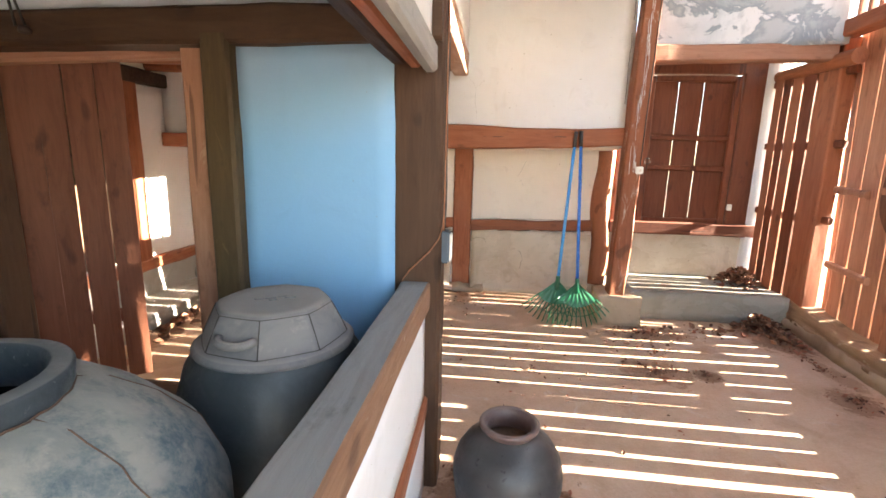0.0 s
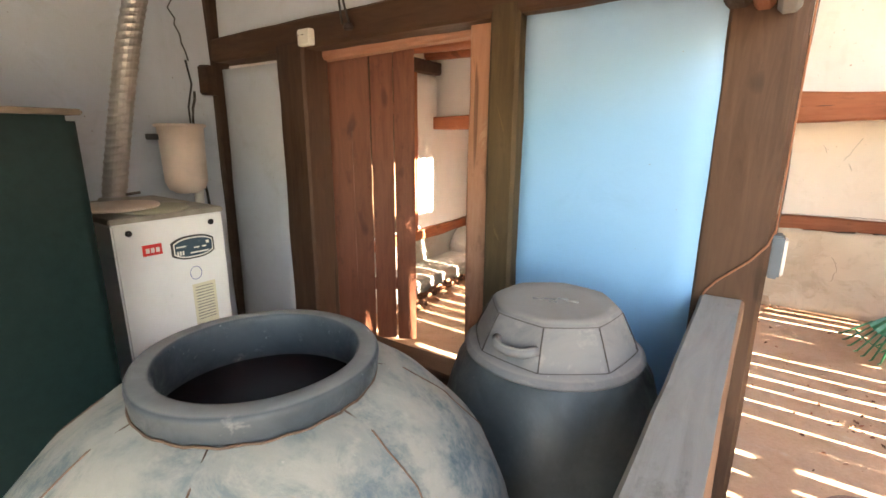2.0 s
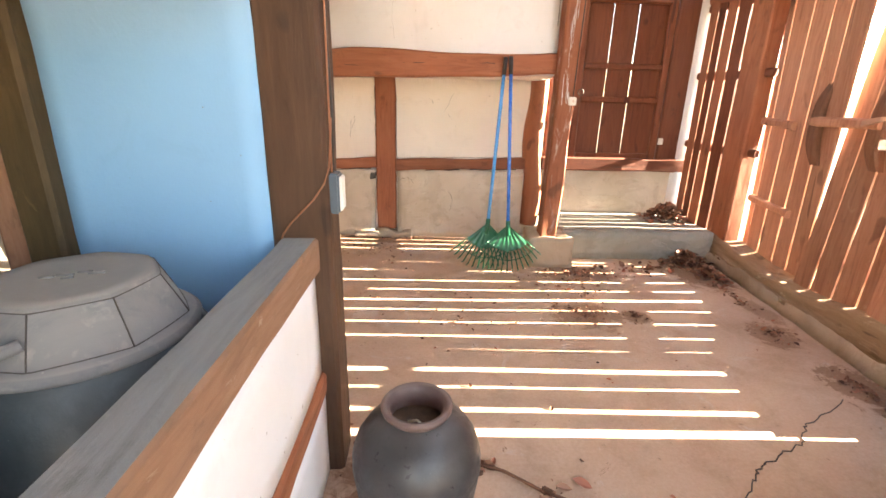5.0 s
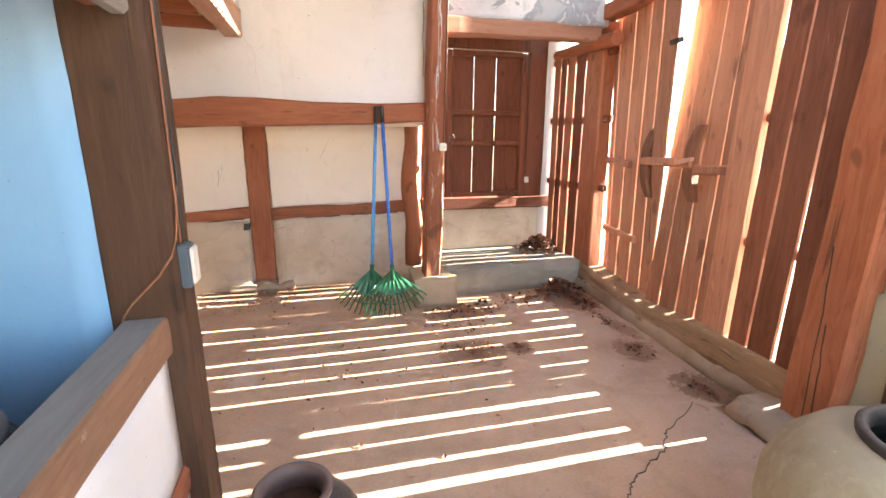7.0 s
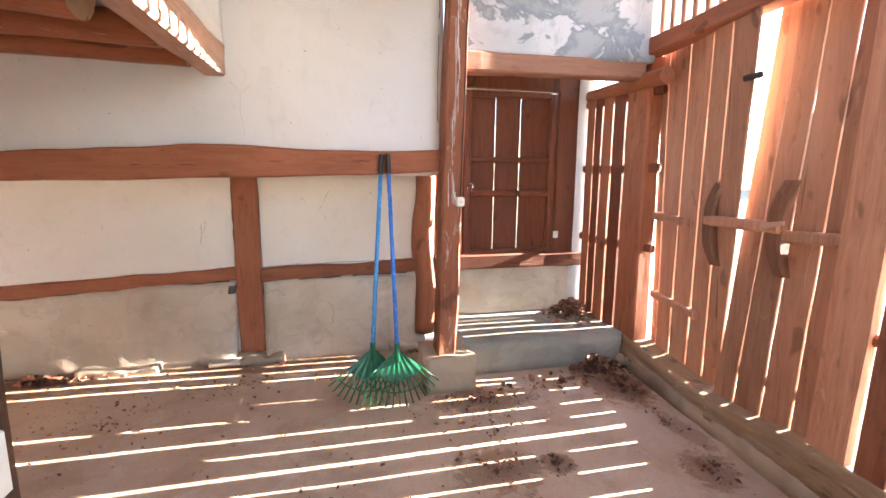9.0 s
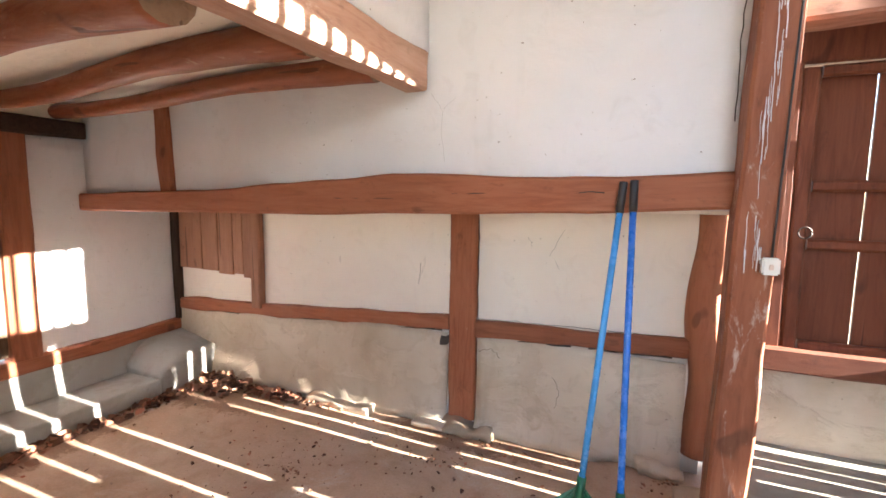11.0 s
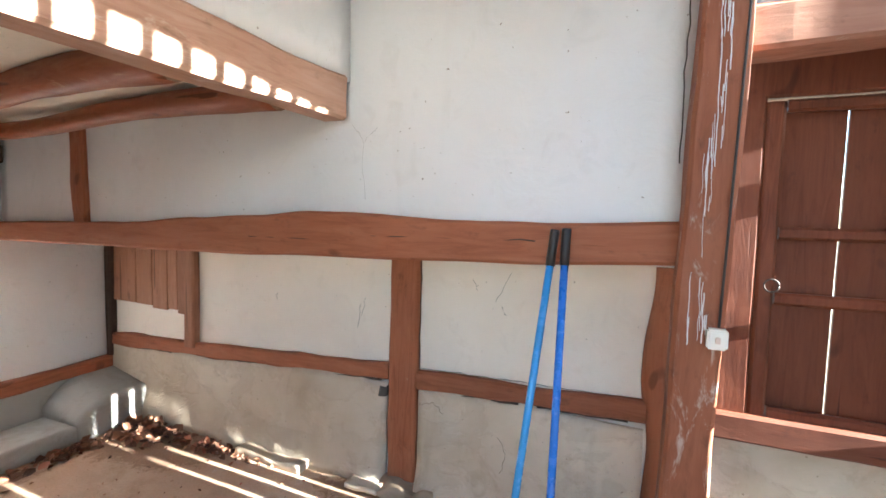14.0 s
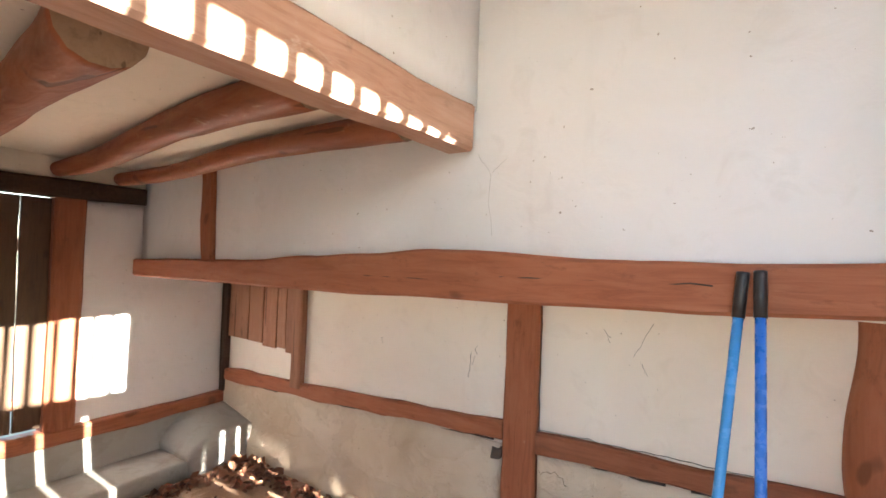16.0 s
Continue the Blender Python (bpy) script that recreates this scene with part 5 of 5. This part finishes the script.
TJ = (1.6, 0.9, 0.0)
tanj = thing("tan_jar", TJ, "large dusty tan clay jar with an open dark mouth", "jar")
sub("body", lathe([(0.2, 0.0), (0.22, 0.02), (0.29, 0.14), (0.345, 0.28), (0.37, 0.4), (0.365, 0.49), (0.335, 0.57), (0.275, 0.635), (0.215, 0.668), (0.185, 0.675)], TJ, 56, 0.02, 9.0), tan_jar_mat, tanj)
sub("rim", lathe([(0.182, 0.665), (0.187, 0.68), (0.188, 0.694), (0.18, 0.7), (0.166, 0.698), (0.158, 0.685), (0.158, 0.655), (0.22, 0.6), (0.3, 0.45), (0.2, 0.15), (0.02, 0.13)], TJ, 48, 0.01, 4.0, bottom=False), small_jar_mat, tanj, "dark brown mouth and rim")

# a grey stone beside the small jar
peb = part("broken_brick", slab(-0.17, -0.03, 1.2, 1.32, 0.0, 0.12, 0.03, 0.02, 55.0, freq=9), stone_mat)
tagged(peb, "broken grey stone lying by the small jar", "stone")

# ---- boiler and tank ----
boiler = thing("oil_boiler", (-2.2, 0.9, 0.03), "white enamelled boiler with a black control panel", "boiler")
BX = -1.95
sub("cabinet", box(-2.52, BX, 0.705, 1.095, 0.05, 1.07, 0.006), boiler_mat, boiler)
sub("top_plate", box(-2.53, BX + 0.004, 0.7, 1.1, 1.07, 1.09, 0.004), dusty_metal, boiler, "dusty brown top plate")
sub("foot_frame", box(-2.5, BX - 0.02, 0.73, 1.07, 0.03, 0.05, 0.003), black_plastic, boiler)
for y in (0.755, 1.045):
    b = lathe([(0.011, 0.0), (0.011, 0.004), (0.007, 0.007), (0.0005, 0.007)], (0, 0, 0), 16)
    bmesh.ops.transform(b, matrix=Matrix.Translation((BX, y, 1.035)) @ Matrix.Rotation(math.pi / 2, 4, "Y"), verts=b.verts)
    sub("screw_cap", b, black_plastic, boiler, "black screw cap")


def panel_bm(y0, y1, z0, z1, x, bulge, thick, n=20):
    bm = bmesh.new()
    top, bot = [], []
    for i in range(n + 1):
        f = i / n
        k = 4 * f * (1 - f)
        yy = y0 + (y1 - y0) * f
        top.append((yy, z1 - bulge * (1 - k) ** 1.5))
        bot.append((yy, z0 + bulge * (1 - k) ** 1.5))
    ring = bot + top[::-1]
    a = [bm.verts.new((x, u, v)) for u, v in ring]
    b = [bm.verts.new((x + thick, u, v)) for u, v in ring]
    bm.faces.new(b)
    bm.faces.new(a[::-1])
    for i in range(len(ring)):
        j = (i + 1) % len(ring)
        bm.faces.new((a[i], a[j], b[j], b[i]))
    bmesh.ops.recalc_face_normals(bm, faces=bm.faces)
    return bm


panel = sub("control_panel", panel_bm(0.885, 1.045, 0.905, 0.995, BX - 0.001, 0.02, 0.008), black_plastic, boiler, "black control panel with a display")
sub("panel_border", panel_bm(0.891, 1.039, 0.911, 0.989, BX + 0.0065, 0.018, 0.002), white_plastic, boiler)
sub("panel_face", panel_bm(0.895, 1.035, 0.916, 0.984, BX + 0.008, 0.016, 0.0018), lcd, boiler, "dark display window")
text_bars("panel_marks", boiler, BX + 0.0098, [(0.9, 0.935, 0.955, 0.96), (0.9, 0.906, 0.926, 0.942), (0.91, 0.916, 0.926, 0.942), (0.92, 0.926, 0.926, 0.942), (0.965, 0.985, 0.945, 0.95), (0.995, 1.012, 0.945, 0.95), (0.95, 1.02, 0.926, 0.931), (1.012, 1.024, 0.957, 0.968)], white_plastic)
sub("sticker", box(BX, BX + 0.0012, 0.79, 0.855, 0.945, 0.985), red_sticker, boiler, "red sticker")
text_bars("sticker_marks", boiler, BX + 0.0013, [(0.8, 0.812, 0.955, 0.972), (0.817, 0.829, 0.955, 0.972), (0.834, 0.846, 0.955, 0.972)], white_plastic)
sub("leaflet", box(BX, BX + 0.001, 0.945, 1.035, 0.62, 0.80), paper, boiler, "yellowed paper notice")
text_bars("leaflet_print", boiler, BX + 0.0012, [(0.955, 1.025, 0.785 - 0.012 * i, 0.788 - 0.012 * i) for i in range(12)], ink)
sub("pen_mark", tube([(BX + 0.001, 0.965 + 0.022 * math.cos(a * 0.42), 0.845 + 0.026 * math.sin(a * 0.42)) for a in range(16)], 0.0012, 4), blue_ink, boiler)

boiler.location += Vector((-0.055, 0.04, 0.0))
duct = thing("flue_duct", (-2.3, 0.82, 1.09), "crinkled aluminium flue duct rising from the boiler", "duct")
bm = bmesh.new()
rings = []
for i in range(150):
    f = i / 149
    c = Vector((-2.4, 0.912 + 0.42 * f ** 1.3 + 0.006 * math.sin(f * 9), 1.09 + 1.45 * f))
    r = 0.044 + 0.003 * (i % 3 == 0) + 0.002 * noise.noise(c * 12)
    rings.append([bm.verts.new(c + Vector((math.cos(2 * math.pi * j / 20) * r, math.sin(2 * math.pi * j / 20) * r, 0.006 * math.sin(2 * math.pi * j / 20)))) for j in range(20)])
for a, b in zip(rings, rings[1:]):
    for j in range(20):
        bm.faces.new((a[j], a[(j + 1) % 20], b[(j + 1) % 20], b[j]))
sub("hose", bm, foil, duct)
sub("collar", lathe([(0.052, 0.0), (0.054, 0.03), (0.046, 0.035)], (-2.4, 0.912, 1.085), 24), dusty_metal, duct)
sub("clamp_screw", tube([(-2.355, 0.94, 1.13), (-2.345, 0.99, 1.135)], 0.006, 6), iron, duct)
for i, (x, y, r, z, m, lab) in enumerate(((-2.2, 0.84, 0.14, 1.09, beige_plastic, "round dusty beige lid lying on the boiler"), (-2.12, 0.93, 0.12, 1.09, green_plinth, "round grey-green lid lying on the boiler"))):
    tagged(part("flat_lid", lathe([(r, 0.0), (r + 0.003, 0.006), (r, 0.011), (0.0005, 0.012)], (x, y, z + i * 0.0005 + (0.012 if i == 0 else 0)), 40), m), lab, "lid")

tankt = thing("oil_tank", (-2.2, 0.1, 0.03), "dark green enamelled oil tank with rust and scuffs", "tank")
sub("body", box(-2.6, -1.7, -0.55, 0.61, 0.1, 1.42, 0.02), tank_mat, tankt)
sub("top_rim", box(-2.61, -1.69, -0.56, 0.62, 1.415, 1.43, 0.004), tank_top, tankt, "dusty brown top")
for x in (-2.55, -1.75):
    for y in (-0.48, 0.54):
        sub("leg", box(x - 0.025, x + 0.025, y - 0.025, y + 0.025, 0.03, 0.11, 0.003), iron, tankt)
rag = part("green_cloth", slab(-1.98, -1.74, 0.12, 0.36, 1.43, 1.465, 0.04, 0.02, 66.0, freq=12), green_plastic)
tagged(rag, "crumpled green cloth on the tank", "cloth")

cist = thing("feed_tank", (-2.75, 1.3, 1.2), "yellowed plastic feed tank fixed to the wall", "water tank")
sub("vessel", lathe([(0.05, 0.0), (0.085, 0.02), (0.1, 0.06), (0.103, 0.2), (0.107, 0.33), (0.12, 0.335), (0.12, 0.345), (0.105, 0.35), (0.0005, 0.352)], (-2.72, 1.37, 1.07), 32), beige_plastic, cist)
for y in (1.275, 1.485):
    sub("bracket", box(-2.87, -2.73, y - 0.012, y + 0.012, 1.34, 1.37, 0.003), black_plastic, cist, "black bracket")
sub("pipe", tube([(-2.76, 1.46, 1.42), (-2.78, 1.465, 1.2), (-2.8, 1.46, 0.9), (-2.8, 1.45, 0.5), (-2.8, 1.45, 0.05)], 0.025, 10), white_plastic, cist)
sub("wire", tube([(-2.84, 1.5 + 0.02 * math.sin(i * 1.9), 1.75 - 0.12 * i) for i in range(13)], 0.005, 6), black_wire, cist)
valve = thing("pipe_valve", (-2.6, 1.3, 0.4), "grey metal pipe with a round valve behind the boiler", "pipe")
sub("wheel", lathe([(0.035, 0.0), (0.04, 0.01), (0.035, 0.02), (0.01, 0.022)], (-2.45, 1.2, 0.46), 20), dusty_metal, valve)
sub("stem", tube([(-2.45, 1.2, 0.03), (-2.45, 1.2, 0.47)], 0.015, 8), dusty_metal, valve)

# ---- small fittings ----
sw = thing("meter_box", (-0.19, 1.74, 1.04), "small grey-blue electric box on the post", "electric box")
sub("case", box(-0.195, -0.162, 1.705, 1.775, 0.975, 1.1, 0.006), box_blue, sw)
sub("cover", box(-0.163, -0.154, 1.711, 1.769, 0.985, 1.09, 0.003), white_plastic, sw, "pale front cover")
cable = thing("cable", (-0.19, 1.74, 1.1), "dark cable running down the post to the box", "cable")
sub("line", tube([(-0.187 + 0.003 * math.sin(i * 1.1), 1.745 + 0.025 * min(1, i / 2.5) + 0.006 * math.sin(i * 0.7), 1.095 + 0.09 * i) for i in range(16)], 0.0045, 6), black_wire, cable)
sub("line", tube([(-0.187, 1.735 + 0.003 * i, 1.095 + 0.09 * i) for i in range(16)], 0.003, 6), cable_mat, cable)
wire2 = tagged(part("wire", tube([(-0.187, 1.765, 1.26), (-0.187, 1.735, 1.19), (-0.188, 1.7, 1.12), (-0.2, 1.684, 1.075), (-0.235, 1.682, 1.025), (-0.275, 1.684, 0.985), (-0.31, 1.684, 0.95), (-0.335, 1.684, 0.915), (-0.34, 1.68, 0.902)], 0.003, 6), cable_mat), "thin brown wire draped across the post", "wire")
jb = thing("junction_box", (-2.03, 1.64, 1.79), "small white junction box on the lintel", "junction box")
sub("case", box(-2.07, -1.985, 1.615, 1.65, 1.76, 1.83, 0.005), white_plastic, jb)
for dy in (-0.016, 0.016):
    sub("hole", lathe([(0.006, 0), (0.006, 0.0015), (0.0005, 0.0015)], (-2.03 + dy, 1.6, 1.8), 12), black_plastic, jb).matrix_basis = Matrix.Identity(4)
hook = thing("hook_wires", (-1.72, 1.63, 1.9), "pair of dark wires on a hook above the lintel", "wire")
for d in (-0.02, 0.02):
    sub("strand", tube([(-1.76 + d, 1.62, 1.82), (-1.77 + d * 0.6, 1.61, 1.9), (-1.8 + d, 1.63, 2.05), (-1.84 + d * 1.5, 1.65, 2.3)], 0.005, 6), black_wire, hook)
sub("knob", lathe([(0.018, 0), (0.022, 0.01), (0.016, 0.025), (0.0005, 0.027)], (-1.75, 1.625, 1.795), 16), iron, hook)
sock = thing("socket", (1.24, 3.95, 1.31), "small white switch box on the front post", "socket")
sub("case", box(1.148, 1.203, 3.893, 3.93, 1.283, 1.343, 0.006), white_plastic, sock)
sub("button", box(1.169, 1.182, 3.886, 3.896, 1.303, 1.322, 0.002), beige_plastic, sock)
sub("lead", tube([(1.18 + 0.0035 * i, 3.918 + 0.0007 * i, 1.345 + 0.12 * i) for i in range(16)], 0.004, 6), black_wire, sock, "dark cable rising up the post")
hasp = tagged(part("door_hasp", box(2.3, 2.345, 4.77, 4.785, 0.93, 0.99, 0.003), white_plastic), "small pale metal hasp on the door frame", "hasp")


# ---- rakes ----
def rake(name, foot, top, handle_mat, label, seed, turn):
    foot, top = Vector(foot), Vector(top)
    r = thing(name, foot, label, "rake", "leaf rakes")
    ax = (top - foot).normalized()
    neck = foot + ax * 0.375
    sub("handle", tube([neck - ax * 0.05, neck.lerp(top, 0.5), top - ax * 0.12], 0.0135, 12), handle_mat, r, "blue tube handle")
    sub("grip", tube([top - ax * 0.13, top - ax * 0.06, top - ax * 0.01, top], 0.0165, 12), black_plastic, r, "black ribbed grip")
    sub("socket", tube([neck - ax * 0.09, neck - ax * 0.02, neck + ax * 0.03], 0.018, 12), green_plastic, r)
    side = Vector((math.cos(turn), math.sin(turn), 0))
    side = (side - ax * side.dot(ax)).normalized()
    nrm = side.cross(ax).normalized()
    bm = bmesh.new()
    n = 14
    rows = []
    for i in range(n + 1):
        f = i / n * 2 - 1
        an = f * 0.84
        d = (-ax * math.cos(an) + side * math.sin(an))
        ribs = []
        for s in (0.02, 0.11, 0.21):
            ribs.append([neck + d * s + nrm * (0.003 + (0.004 if i % 2 else 0)), neck + d * s - nrm * 0.002])
        rows.append([[bm.verts.new(v) for v in pr] for pr in ribs])
    for a, b in zip(rows, rows[1:]):
        for k2 in range(2):
            bm.faces.new((a[k2][0], b[k2][0], b[k2 + 1][0], a[k2 + 1][0]))
            bm.faces.new((a[k2][1], a[k2 + 1][1], b[k2 + 1][1], b[k2][1]))
        bm.faces.new((a[2][0], b[2][0], b[2][1], a[2][1]))
        bm.faces.new((a[0][1], b[0][1], b[0][0], a[0][0]))
    for e2 in (rows[0], rows[-1]):
        for k2 in range(2):
            bm.faces.new((e2[k2][0], e2[k2 + 1][0], e2[k2 + 1][1], e2[k2][1]))
    bmesh.ops.recalc_face_normals(bm, faces=bm.faces)
    sub("fan", bm, green_plastic, r, "ribbed green plastic fan")
    tips = []
    for i in range(n + 1):
        f = i / n * 2 - 1
        an = f * 0.84
        d = (-ax * math.cos(an) + side * math.sin(an))
        ln = 0.35 + 0.02 * (1 - f * f)
        a, b = neck + d * 0.185, neck + d * ln
        c = b - nrm * 0.025 + d * 0.012
        for q in (a, b, c):
            q.z = max(q.z, 0.006)
        sub("tine", tube([a, a.lerp(b, 0.5), b, c], 0.0056, 6), green_plastic, r)
        tips.append(neck + d * 0.285)
    sub("brace", tube([Vector((q.x, q.y, max(q.z, 0.008))) for q in tips], 0.004, 6), green_plastic, r)
    return r


rake("leaf_rake", (0.735, 3.7, 0.02), (0.715, 4.035, 1.62), blue_handle, "green plastic leaf rake with a blue handle leaning on the beam", 1, 0.0)
rake("leaf_rake", (0.55, 3.76, 0.02), (0.675, 4.04, 1.615), light_blue_handle, "green plastic leaf rake with a light blue handle against the beam", 2, 0.15)

# ---- dry leaves, litter, cracks ----
leaf_heap("dry_leaves", [(-2.33, 4.6, 0, (0.32, 0.17), 420, 0.07), (-2.5, 4.2, 0, (0.1, 0.4), 120, 0.02), (-2.52, 3.5, 0, (0.07, 0.5), 130, 0.015), (-1.7, 4.62, 0, (0.5, 0.1), 110, 0.02), (-2.4, 3.0, 0, (0.15, 0.7), 40, 0.005)], "brown dry leaves drifted along the wall foot", 0.045, 4)
leaf_heap("dry_leaves", [(2.3, 3.95, 0, (0.2, 0.11), 300, 0.12), (2.34, 3.7, 0, (0.12, 0.22), 170, 0.06), (1.95, 3.85, 0, (0.35, 0.15), 60, 0.01)], "reddish dry leaves gathered by the kerb", 0.034, 5)
leaf_heap("dry_leaves", [(2.42, 4.6, 0.245, (0.2, 0.17), 700, 0.14)], "heap of dark dead leaves on the platform", 0.03, 6)
leaf_heap("floor_litter", [(1.3, 3.72, 0, (0.38, 0.16), 330, 0.012), (1.14, 2.98, 0, (0.22, 0.15), 150, 0.008), (1.25, 3.35, 0, (0.3, 0.3), 90, 0.004), (1.46, 2.96, 0, (0.06, 0.07), 80, 0.01), (2.2, 2.74, 0, (0.1, 0.14), 90, 0.006), (2.26, 2.2, 0, (0.1, 0.17), 120, 0.008), (2.3, 3.2, 0, (0.06, 0.5), 90, 0.006), (0.3, 2.9, 0, (1.6, 1.3), 190, 0.002), (-1.0, 3.9, 0, (1.2, 0.7), 260, 0.002), (-0.3, 4.3, 0, (1.2, 0.3), 120, 0.003), (-0.1, 4.6, 0, (0.25, 0.12), 70, 0.02), (-0.05, 1.75, 0, (0.16, 0.2), 90, 0.02), (0.95, 4.6, 0, (0.15, 0.15), 50, 0.02)], "scattered crumbs of leaf and dirt on the floor", 0.014, 7)
crk = []
rnd = random.Random(8)
bends = [Vector(v) for v in ((2.09, 2.1, 0.001), (1.78, 1.935, 0.001), (1.65, 1.813, 0.001), (1.44, 1.72, 0.001), (1.36, 1.66, 0.001), (1.2, 1.5, 0.001))]
for p, q in zip(bends, bends[1:]):
    for i in range(9):
        crk.append(p.lerp(q, i / 9) + Vector((rnd.gauss(0, 0.005), rnd.gauss(0, 0.006), 0)))
structure(part("floor_crack", tube(crk, 0.0026, 5), seam_mat), "thin dark crack in the cement floor", "crack")
twig = tagged(part("dry_twig", tube([(0.28, 1.72, 0.012), (0.4, 1.66, 0.02), (0.52, 1.58, 0.012), (0.62, 1.52, 0.02), (0.68, 1.45, 0.008)], 0.006, 6), leaf_mat), "dry brown twig lying on the floor", "twig")
leaf_heap("dry_leaves", [(0.55, 1.56, 0.0, (0.12, 0.06), 16, 0.02), (0.32, 1.7, 0.0, (0.06, 0.04), 10, 0.02)], "dry leaves clinging to the twig", 0.03, 9)
